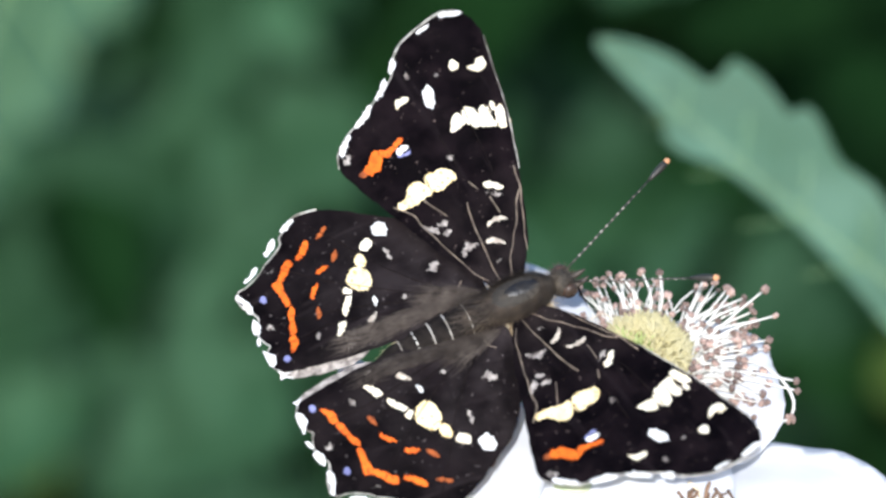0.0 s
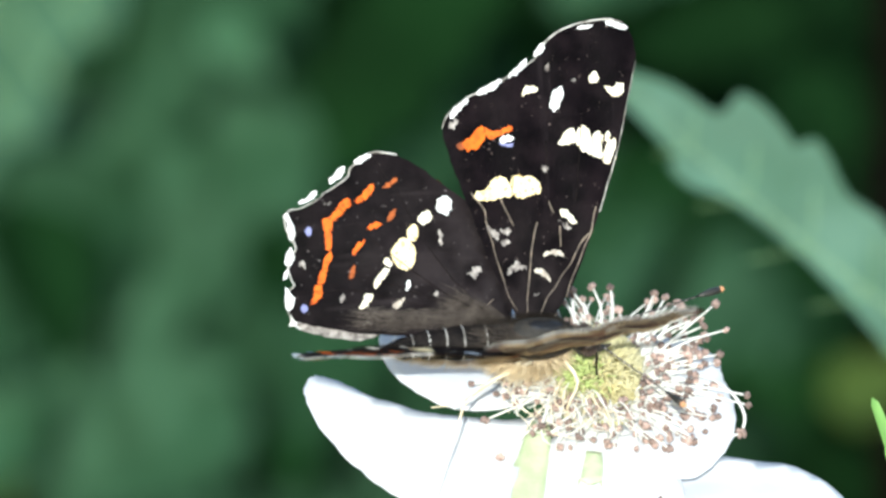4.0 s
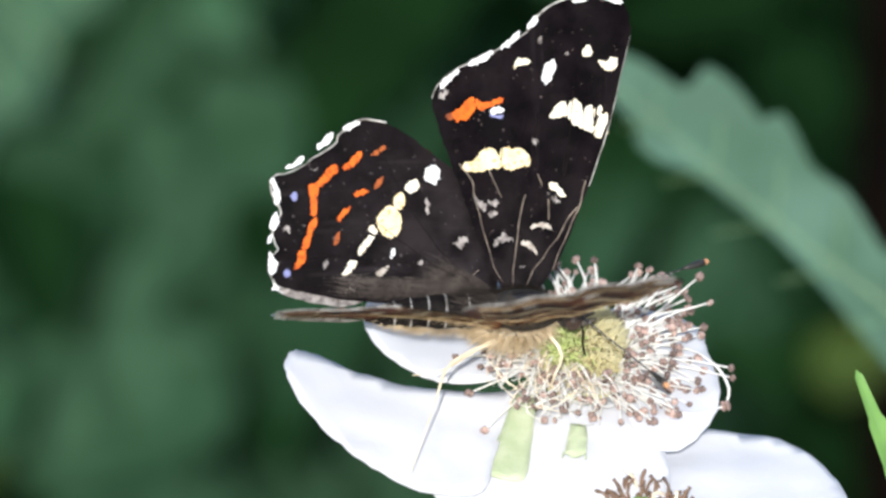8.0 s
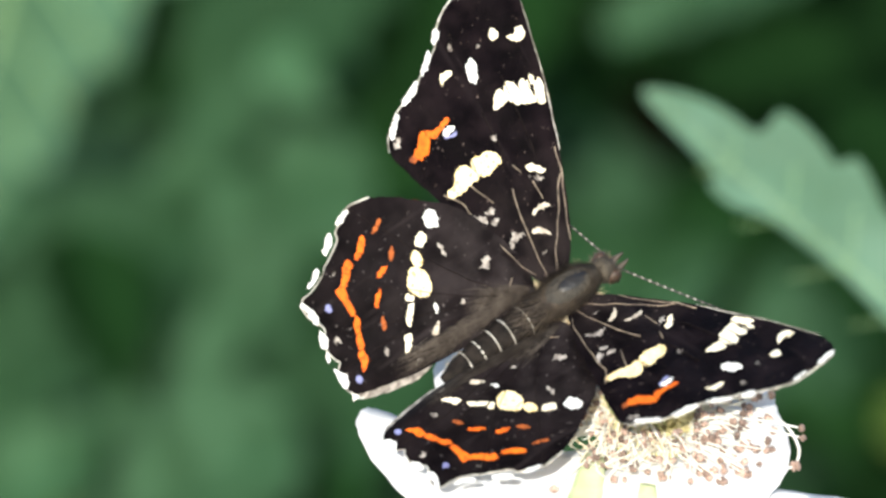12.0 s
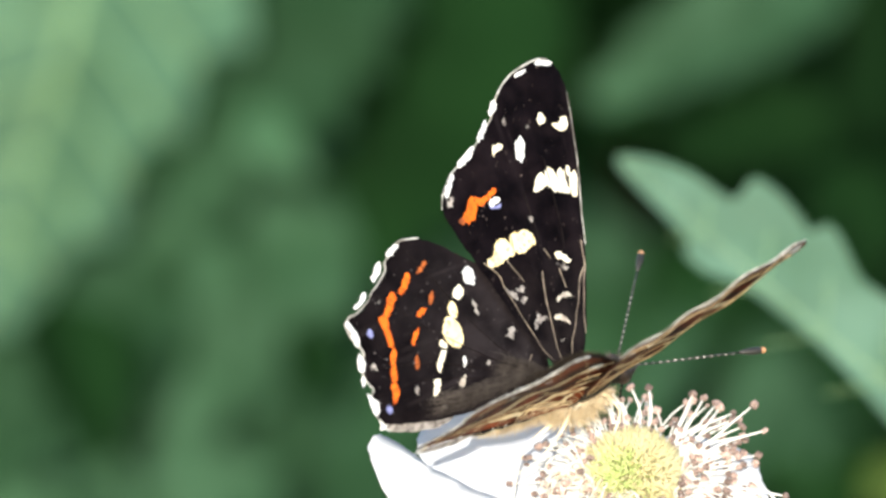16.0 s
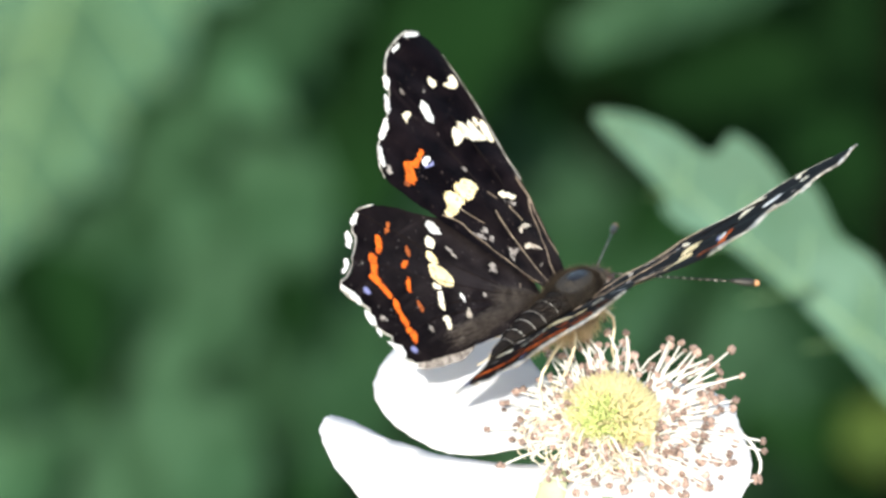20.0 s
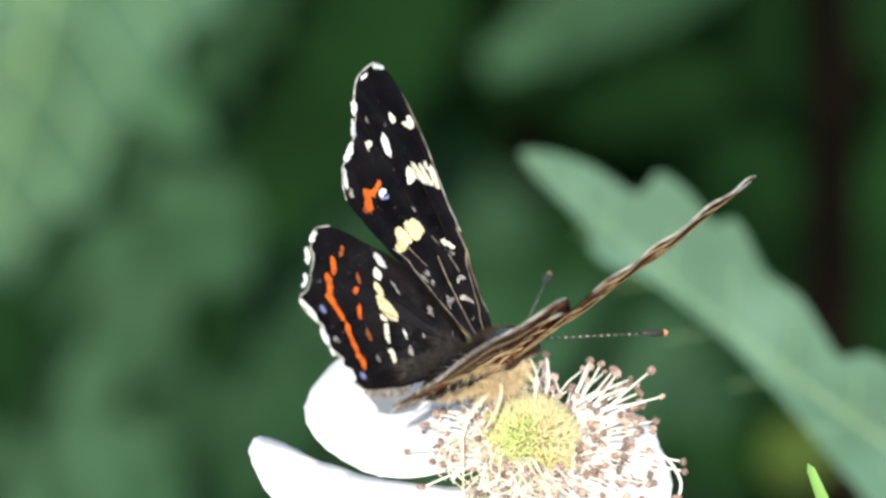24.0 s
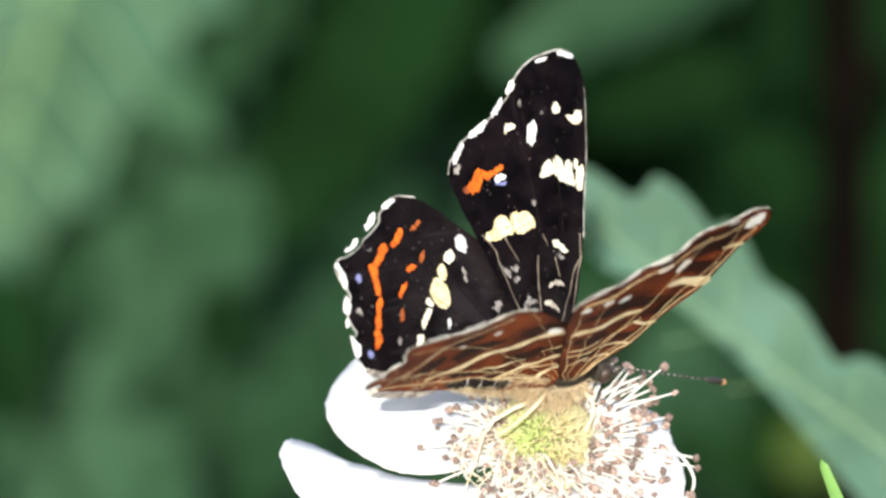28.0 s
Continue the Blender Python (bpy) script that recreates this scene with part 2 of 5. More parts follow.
def tube(bm, points, radii, sides=6, close=True):
    """A round tube along points, metres."""
    points = [Vector(p) for p in points]
    rings = []
    side = None
    for i, p in enumerate(points):
        d = (points[min(i + 1, len(points) - 1)] - points[max(i - 1, 0)]).normalized()
        if side is None:
            side = d.orthogonal().normalized()
        else:
            side = (side - d * side.dot(d)).normalized()
        up = d.cross(side)
        r = radii[i] if hasattr(radii, "__len__") else radii
        rings.append([bm.verts.new(p + (side * math.cos(a) + up * math.sin(a)) * r) for a in (k * 2 * math.pi / sides for k in range(sides))])
    for a, b in zip(rings, rings[1:]):
        for k in range(sides):
            bm.faces.new((a[k], a[(k + 1) % sides], b[(k + 1) % sides], b[k]))
    if close:
        bm.faces.new(rings[0][::-1])
        bm.faces.new(rings[-1])


def ball(bm, centre, rx, ry, rz, turn=None, u=10, v=7, rough=0.0):
    m = Matrix.Translation(centre) @ (turn or Matrix()) @ Matrix.Diagonal((rx, ry, rz, 1))
    made = bmesh.ops.create_uvsphere(bm, u_segments=u, v_segments=v, radius=1.0, matrix=m)["verts"]
    if rough:
        for w in made:
            w.co += (w.co - Vector(centre)) * rough * (random.random() - 0.5)


def spline(points, steps=6, closed=False):
    """Points of a smooth line through the given ones."""
    pts = [Vector(p) for p in points]
    n = len(pts)
    out = []
    for i in range(n if closed else n - 1):
        g = [pts[(i + k) % n] if closed else pts[min(max(i + k, 0), n - 1)] for k in (-1, 0, 1, 2)]
        for s in range(steps):
            t = s / steps
            out.append(0.5 * ((2 * g[1]) + (g[2] - g[0]) * t + (2 * g[0] - 5 * g[1] + 4 * g[2] - g[3]) * t * t + (3 * g[1] - g[0] - 3 * g[2] + g[3]) * t ** 3))
    if not closed:
        out.append(pts[-1])
    return out


def inside(x, y, ring):
    hit = False
    for a, b in zip(ring, ring[1:] + ring[:1]):
        if (a[1] > y) != (b[1] > y) and x < (b[0] - a[0]) * (y - a[1]) / (b[1] - a[1]) + a[0]:
            hit = not hit
    return hit


def sheet(ring, step, height, flip=1, scale=mm):
    """A bent sheet that fills the ring of (x, y); height(x, y) gives its z."""
    from mathutils.geometry import delaunay_2d_cdt
    pts = [Vector((p[0], p[1])) for p in ring]
    n = len(pts)
    x0, x1 = min(p.x for p in pts), max(p.x for p in pts)
    y0, y1 = min(p.y for p in pts), max(p.y for p in pts)
    raw = [(p.x, p.y) for p in pts]
    y = y0 + step / 2
    row = 0
    while y < y1:
        x = x0 + step * (0.5 if row % 2 else 1.0)
        while x < x1:
            if inside(x, y, raw) and min((p.x - x) ** 2 + (p.y - y) ** 2 for p in pts) > (0.45 * step) ** 2:
                pts.append(Vector((x, y)))
            x += step
        y += step * 0.87
        row += 1
    vs, _, fs, *_ = delaunay_2d_cdt(pts, [(i, (i + 1) % n) for i in range(n)], [], 1, 1e-7)
    bm = bmesh.new()
    made = [bm.verts.new((v.x * scale, v.y * flip * scale, height(v.x, v.y) * scale)) for v in vs]
    for f in fs:
        try:
            bm.faces.new([made[k] for k in f])
        except ValueError:
            pass
    bmesh.ops.recalc_face_normals(bm, faces=bm.faces)
    if bm.faces and sum(f.normal.z for f in bm.faces) < 0:
        bmesh.ops.reverse_faces(bm, faces=bm.faces)
    return bm


# ---- the butterfly ----
HINGE_FORE, HINGE_HIND = (1.2, 1.3, 0.3), (-1.2, 1.3, 0.1)


def camber_fore(x, y):
    return -0.2 * math.sin(min(max(y / 21, 0), 1) * math.pi) + 0.10 * math.sin(x * 1.5 + y * 0.35) + 0.06 * y


def camber_hind(x, y):
    fold = max(0.0, 1.5 - y) * 0.25
    return 0.5 * math.sin(min(max(-x / 17, 0), 1) * math.pi) + 0.10 * math.sin(math.atan2(y, -x) * 14) * min(-x / 8 if x < 0 else 0, 1) - fold


def blob(cx, cy, rx, ry, turn=0.0, n=52, jag=0.17):
    """A ragged spot as a ring of (x, y)."""
    a0 = radians(turn)
    out = []
    for k in range(n):
        a = 2 * math.pi * k / n
        r = 1 + jag * (random.random() * 2 - 1) + 0.30 * noise.noise(Vector((2.2 * math.cos(a) + cx, 2.2 * math.sin(a) + cy, rx * 7)))
        x, y = rx * r * math.copysign(abs(math.cos(a)) ** 0.76, math.cos(a)), ry * r * math.copysign(abs(math.sin(a)) ** 0.76, math.sin(a))
        out.append((cx + x * math.cos(a0) - y * math.sin(a0), cy + x * math.sin(a0) + y * math.cos(a0)))
    return out


def marking(name, ring, camber, side, mat, wing, lift=0.045):
    bm = sheet(ring, 0.8, lambda x, y: camber(x, y) + lift, side)
    part(name, bm, mat, wing)


def line(name, points, width, camber, side, mat, wing, lift, stray=0.0):
    """A fine raised line on the wing, tapering to its end; stray lets it wander."""
    pts = spline([(*p, 0) for p in points], 5)
    pts = [p + Vector((stray * noise.noise(p * 0.8 + Vector((7, 0, 0))), stray * noise.noise(p * 0.8 + Vector((0, 9, 0))), 0)) for p in pts]
    bm = bmesh.new()
    k = len(pts)
    tube(bm, [Vector((p.x, p.y * side, camber(p.x, p.y) + lift)) * mm for p in pts], [width * mm * (1 - 0.6 * i / k) * (1 + (0.5 if stray else 0.0) * noise.noise(pts[i] * 1.3)) for i in range(k)], 5)
    part(name, bm, mat, wing)


def band(points, width, camber, side, mat, wing, lift=-0.10):
    """A pale band on the wing's lower side, uneven in width, narrowing at both ends."""
    row = spline([(*p, 0) for p in points], 6)
    up, down = [], []
    for k, p in enumerate(row):
        d = (row[min(k + 1, len(row) - 1)] - row[max(k - 1, 0)]).normalized()
        u = k / (len(row) - 1)
        s = Vector((-d.y, d.x, 0)) * width * 0.58 * (0.35 + 0.65 * min(1, 5 * u, 5 * (1 - u))) * (0.9 + 0.55 * noise.noise(p * 0.9)) * random.uniform(0.9, 1.1)
        up.append((p.x + s.x, p.y + s.y))
        down.append((p.x - s.x, p.y - s.y))
    marking("pale_band", up + down[::-1], camber, side, mat, wing, lift)


def ragged(points, steps=5, closed=True, jag=0.05):
    return [(p.x + random.uniform(-jag, jag), p.y + random.uniform(-jag, jag)) for p in spline([(*p, 0) for p in points], steps, closed)]


def frayed(corners, jag):
    """The corners joined by an outline that single scales break up, along the wing's length more than across."""
    corners = spline([(*p, 0) for p in corners], 3, True)
    out = []
    n = len(corners)
    for k, p in enumerate(corners):
        q = corners[(k + 1) % n]
        m = max(1, round((q - p).length / 0.12))
        for j in range(m):
            f = j / m
            far = 1.8 if random.random() < 0.2 else 0.8
            out.append((p.x + (q.x - p.x) * f + random.uniform(-jag, jag) * 0.6, p.y + (q.y - p.y) * f + random.uniform(-jag, jag) * far))
    return out


def drawn_in(ring, much=0.985):
    """The ring drawn in a little towards its middle."""
    cx, cy = sum(p[0] for p in ring) / len(ring), sum(p[1] for p in ring) / len(ring)
    return [(cx + (x - cx) * much, cy + (y - cy) * much) for x, y in ring]


def forewing(side):
    random.seed(11)
    name = "forewing"
    ring = ragged([(0.1, -0.06), (1.35, 1.5), (2.45, 3.6), (3.95, 7.6), (5.18, 11.3), (6.06, 15.29), (6.71, 18.19), (6.51, 19.81), (5.71, 20.85), (4.27, 21.02), (2.64, 20.75), (1.21, 20.22),
                   (0.04, 19.21), (-0.76, 18.10), (-1.82, 17.49), (-3.04, 16.67), (-4.46, 16.03), (-5.76, 15.34), (-6.85, 14.49), (-7.29, 13.49), (-6.97, 11.98), (-6.20, 9.81), (-5.25, 7.35), (-4.26, 4.68), (-3.10, 2.14), (-2.17, 0.45), (-1.17, -0.27)])
    wing = part(name, sheet(ring, 0.9, camber_fore, side), M_WING, butterfly, "black-brown upper side with cream bands and white fringe")
    part("underside", sheet(drawn_in(ring), 0.9, lambda x, y: camber_fore(x, y) - 0.06, side), M_UNDER, wing, "rust-brown underside netted with cream lines")

    def patch(kind, mat, *corners):
        """A ragged field of scales with the given corners."""
        marking(kind, frayed(drawn_in(corners, 0.86) if kind == "fringe" else corners, 0.15 if mat is M_GREY else 0.085), camber_fore, side, mat, wing, 0.03 if kind == "fringe" else 0.045)

    patch("spot", M_CREAM, (1.06, 12.37), (1.36, 12.96), (1.82, 13.36), (2.22, 13.29), (2.32, 12.54), (1.76, 12.33))
    patch("spot", M_CREAM, (2.27, 12.66), (2.42, 13.37), (2.87, 13.66), (3.29, 13.24), (3.51, 12.50), (3.52, 11.63), (2.82, 11.80), (2.32, 12.26))
    patch("spot", M_CREAM, (3.42, 12.69), (3.79, 13.18), (4.28, 13.03), (4.22, 12.12), (4.23, 11.41), (3.56, 11.55))
    patch("spot", M_CREAM, (4.27, 11.45), (4.62, 12.41), (4.93, 12.73), (5.24, 12.65), (5.11, 11.86), (4.73, 10.91), (4.32, 11.10))
    patch("spot", M_CREAM, (4.45, 12.52), (4.52, 13.12), (4.76, 13.24), (4.85, 12.85))
    patch("spot", M_GOLD, (-5.08, 8.65), (-4.92, 9.04), (-4.27, 9.22), (-3.78, 9.79), (-3.31, 10.11), (-2.75, 9.96), (-2.34, 9.22), (-2.29, 8.75), (-3.04, 8.66), (-3.85, 8.41), (-4.67, 8.42))
    patch("spot", M_GOLD, (-2.43, 9.81), (-2.09, 10.21), (-1.58, 10.06), (-1.10, 10.14), (-0.60, 9.84), (-0.27, 9.46), (-0.34, 8.94), (-1.07, 8.77), (-1.70, 8.60), (-2.18, 8.83))
    patch("spot", M_ORANGE, (-5.87, 12.44), (-5.38, 12.81), (-4.98, 13.29), (-4.41, 13.63), (-4.16, 13.00), (-4.40, 12.52), (-4.80, 12.04), (-5.53, 11.90))
    patch("spot", M_ORANGE, (-4.17, 13.51), (-3.85, 13.32), (-3.14, 13.33), (-2.49, 13.65), (-2.28, 13.42), (-2.98, 13.02), (-3.76, 12.74), (-4.12, 13.00))
    patch("spot", M_RUST, (-6.34, 12.35), (-5.87, 12.48), (-5.78, 12.09), (-6.06, 12.00))
    patch("spot", M_WHITE, (0.44, 14.99), (0.57, 15.77), (0.95, 16.29), (1.35, 16.18), (1.37, 15.59), (0.99, 14.84), (0.68, 14.68))
    patch("spot", M_WHITE, (-3.17, 12.70), (-2.90, 12.98), (-2.35, 12.95), (-2.15, 12.68), (-2.58, 12.48), (-3.04, 12.51))
    patch("spot", M_BLUE, (-3.16, 12.43), (-2.65, 12.36), (-2.18, 12.48), (-2.41, 12.20), (-2.96, 12.24))
    patch("spot", M_CREAM, (3.31, 16.71), (3.46, 17.27), (3.81, 17.43), (4.03, 16.81), (3.72, 16.57))
    patch("spot", M_CREAM, (4.43, 16.46), (4.91, 16.27), (5.30, 16.55), (5.78, 16.56), (5.71, 15.89), (5.24, 15.64), (4.68, 15.95))
    patch("spot", M_CREAM, (-1.59, 15.57), (-1.35, 16.28), (-0.87, 16.42), (-0.38, 16.23), (-0.69, 15.95), (-1.18, 15.90))
    patch("spot", M_GREY, (0.09, 17.65), (0.28, 17.96), (0.44, 17.73), (0.25, 17.42))
    patch("spot", M_GREY, (2.07, 16.87), (2.24, 16.99), (2.36, 16.84), (2.20, 16.71))
    patch("spot", M_GREY, (-0.20, 10.64), (0.05, 10.85), (0.30, 10.66), (0.05, 10.42))
    patch("spot", M_GREY, (-6.84, 13.56), (-6.53, 13.87), (-6.22, 14.04), (-6.29, 13.72), (-6.68, 13.40))
    patch("spot", M_CREAM, (1.19, 7.84), (1.68, 7.69), (2.28, 6.95), (2.21, 6.75), (1.69, 7.06), (1.16, 7.44))
    patch("spot", M_GREY, (1.08, 7.01), (1.57, 6.74), (1.97, 6.51), (1.70, 6.35), (1.29, 6.62))
    patch("spot", M_BAR, (-0.21, 4.65), (0.48, 4.94), (1.10, 4.91), (1.43, 4.41), (0.89, 4.59), (0.28, 4.58))
    patch("spot", M_BAR, (-0.82, 3.62), (-0.31, 3.66), (0.21, 3.16), (0.34, 2.69), (-0.06, 3.07), (-0.70, 3.38))
    patch("spot", M_GREY, (-2.82, 3.42), (-2.49, 3.83), (-2.09, 4.07), (-1.77, 4.00), (-1.37, 3.73), (-1.88, 3.60), (-2.28, 3.44), (-2.73, 3.23))
    patch("spot", M_GREY, (-4.24, 6.82), (-3.75, 6.44), (-3.33, 6.17), (-3.41, 5.70), (-3.87, 6.00))
    patch("spot", M_GREY, (-3.25, 6.33), (-2.60, 6.47), (-2.36, 6.20), (-2.84, 6.03))
    patch("spot", M_GREY, (-3.25, 5.62), (-2.67, 5.72), (-2.51, 5.48), (-3.00, 5.31))
    patch("spot", M_GREY, (-0.94, 1.88), (-0.71, 2.00), (-0.51, 1.85), (-0.78, 1.69))
    patch("fringe", M_WHITE, (-0.68, 18.50), (-0.38, 19.09), (-0.00, 19.45), (0.13, 19.06), (-0.21, 18.58))
    patch("fringe", M_WHITE, (-2.64, 16.95), (-2.24, 17.43), (-1.55, 18.09), (-1.15, 18.41), (-1.06, 18.02), (-1.62, 17.38), (-2.15, 17.00))
    patch("fringe", M_WHITE, (-5.02, 15.69), (-4.63, 16.13), (-3.93, 16.38), (-3.16, 16.93), (-2.92, 16.78), (-3.38, 16.23), (-4.31, 15.86))
    patch("fringe", M_WHITE, (-6.89, 14.02), (-6.63, 14.81), (-5.91, 15.30), (-5.43, 15.68), (-5.34, 15.33), (-5.91, 14.83), (-6.54, 14.15))
    line("vein", [(-0.56, 6.97), (-0.93, 5.31), (-1.19, 2.75), (-1.44, 0.30)], 0.052, camber_fore, side, M_VEIN, wing, 0.005, 0.12)
    line("vein", [(3.08, 6.17), (2.32, 4.98), (1.52, 3.58), (0.12, 1.66), (-0.64, 0.19)], 0.052, camber_fore, side, M_VEIN, wing, 0.005, 0.12)
    line("vein", [(3.72, 8.00), (3.16, 5.97), (2.22, 3.60), (1.41, 1.68)], 0.052, camber_fore, side, M_VEIN, wing, 0.005, 0.12)
    line("vein", [(-3.16, 8.54), (-2.70, 7.65), (-2.21, 6.67)], 0.052, camber_fore, side, M_VEIN, wing, 0.005, 0.12)
    line("vein", [(1.13, 6.65), (1.10, 5.15)], 0.052, camber_fore, side, M_VEIN, wing, 0.005, 0.12)
    line("vein", [(-4.25, 6.94), (-3.82, 5.45), (-3.06, 2.71), (-2.14, 0.76)], 0.052, camber_fore, side, M_VEIN, wing, 0.005, 0.12)
    line("vein", [(0.32, 8.29), (0.66, 7.51)], 0.052, camber_fore, side, M_VEIN, wing, 0.005, 0.12)
    line("vein", [(-5.32, 8.96), (-4.38, 7.80), (-4.25, 6.94)], 0.052, camber_fore, side, M_VEIN, wing, 0.005, 0.12)
    line("fringe", [(5.71, 20.88), (4.27, 21.05), (2.64, 20.78), (1.21, 20.25), (0.04, 19.24), (-0.76, 18.13), (-1.82, 17.52), (-3.04, 16.70), (-4.46, 16.06), (-5.76, 15.37), (-6.85, 14.52), (-7.29, 13.49)], 0.075, camber_fore, side, M_RING, wing, 0.0, 0.1)
    line("costal_edge", [(3.95, 7.6), (5.18, 11.3), (6.06, 15.29), (6.71, 18.19)], 0.038, camber_fore, side, M_RING, wing, 0.0, 0.06)
    line("vein", [(2.30, 13.52), (2.32, 12.19)], 0.045, camber_fore, side, M_DARKVEIN, wing, 0.05, 0.12)
    line("vein", [(3.46, 13.33), (3.52, 11.51)], 0.045, camber_fore, side, M_DARKVEIN, wing, 0.05, 0.12)
    line("vein", [(4.24, 13.11), (4.28, 11.14)], 0.045, camber_fore, side, M_DARKVEIN, wing, 0.05, 0.12)
    line("vein", [(-2.24, 10.13), (-2.29, 8.63)], 0.045, camber_fore, side, M_DARKVEIN, wing, 0.05, 0.12)
    line("vein", [(2.70, 14.25), (2.24, 8.72), (1.68, 7.53)], 0.045, camber_fore, side, M_DARKVEIN, wing, 0.05, 0.12)
    line("vein", [(0.18, 12.63), (0.16, 8.68)], 0.045, camber_fore, side, M_DARKVEIN, wing, 0.05, 0.12)
    for a, b, w in (((5.93, 20.48), (4.61, 20.85), 0.34), ((3.46, 20.56), (2.56, 20.46), 0.22)):
        marking("fringe", blob((a[0] + b[0]) / 2, (a[1] + b[1]) / 2, math.hypot(b[0] - a[0], b[1] - a[1]) * 0.56, w * 0.62, math.degrees(math.atan2(b[1] - a[1], b[0] - a[0])), 52, 0.22), camber_fore, side, M_WHITE, wing, 0.02)
    # underside: dark cells, broad pale bands, white spots, then a few fine veins
    for c, rx, ry, turn in (((-2.54, 11.72), 2.4, 0.9, 8), ((2.75, 14.59), 1.6, 0.8, -20), ((-0.48, 11.25), 1.9, 0.7, 0), ((2.85, 9.12), 1.1, 1.3, -30), ((-2.87, 7.27), 1.5, 0.7, -10), ((0.65, 5.74), 1.0, 0.5, -20), ((-1.59, 4.60), 0.9, 0.6, 10), ((-0.58, 17.12), 1.2, 0.5, 25), ((3.0, 18.4), 2.5, 1.7, -10)):
        marking("dark_cell", blob(*c, rx, ry, turn, 40, 0.12), camber_fore, side, M_CELL, wing, -0.095)
    for pts, w in (([(1.05, 12.94), (2.58, 12.57), (4.11, 12.03), (5.19, 11.19)], 1.0), ([(-5.28, 8.93), (-3.72, 9.16), (-1.68, 9.54), (0.16, 9.97)], 0.74), ([(0.40, 8.10), (1.73, 7.17), (3.14, 6.39)], 0.42),
                   ([(-0.98, 4.78), (0.67, 4.53), (2.20, 3.99)], 0.30), ([(-1.56, 3.14), (-0.12, 3.01), (1.16, 2.40)], 0.28), ([(3.69, 16.82), (4.77, 16.39), (6.01, 15.94)], 0.40), ([(-4.07, 5.81), (-2.84, 5.85), (-1.62, 6.54)], 0.26), ([(-2.87, 3.02), (-2.19, 3.65), (-1.49, 3.79)], 0.22)):
        band(pts, w, camber_fore, side, M_PALEBAND, wing, -0.115)
    for c, rx, ry, turn in (((1.09, 15.57), 0.5, 0.75, -14), ((-2.56, 12.85), 0.55, 0.36, -8), ((-0.85, 16.36), 0.6, 0.36, 18), ((-4.29, 13.43), 0.4, 0.3, 0), ((-5.84, 12.83), 0.4, 0.3, 0), ((5.33, 19.36), 0.7, 0.9, 0)):
        marking("pale_spot", blob(*c, rx, ry, turn, 40, 0.08), camber_fore, side, M_WHITE, wing, -0.12)
    for pts, w in (([(-1.30, -0.07), (-0.58, 5.38), (0.27, 10.61), (1.29, 15.85), (1.64, 19.08)], 0.05), ([(-1.71, 0.07), (-2.74, 4.64), (-3.72, 9.12), (-4.28, 12.78), (-4.65, 15.23)], 0.05), ([(-0.89, -0.08), (0.88, 4.11), (2.64, 8.92), (3.98, 14.55), (4.38, 19.80)], 0.06),
                   ([(-0.28, 0.18), (1.31, 3.21), (3.35, 8.49), (5.05, 14.51), (5.88, 18.54)], 0.11), ([(-1.92, 0.15), (-3.55, 4.26), (-5.02, 8.35), (-5.99, 12.03), (-6.44, 14.07)], 0.07), ([(-6.26, 13.46), (-3.82, 14.80), (-0.98, 16.53), (1.85, 18.66), (5.12, 19.78)], 0.07),
                   ([(-3.65, 4.87), (-2.01, 5.02), (-0.40, 6.79), (0.80, 8.57)], 0.06)):
        line("pale_vein", pts, w * 0.6, camber_fore, side, M_LINE, wing, -0.15, 0.3)
    for a, b, w in (((3.46, 20.56), (2.56, 20.46), 0.22), ((-0.05, 19.29), (-0.60, 18.42), 0.26), ((-1.09, 17.87), (-2.31, 17.26), 0.26), ((-2.96, 16.75), (-4.67, 16.00), 0.22), ((-5.40, 15.61), (-6.93, 14.25), 0.22)):
        marking("fringe", blob((a[0] + b[0]) / 2, (a[1] + b[1]) / 2, math.hypot(b[0] - a[0], b[1] - a[1]) * 0.5, w * 0.7, math.degrees(math.atan2(b[1] - a[1], b[0] - a[0])), 40, 0.2), camber_fore, side, M_WHITE, wing, -0.11)
    return wing


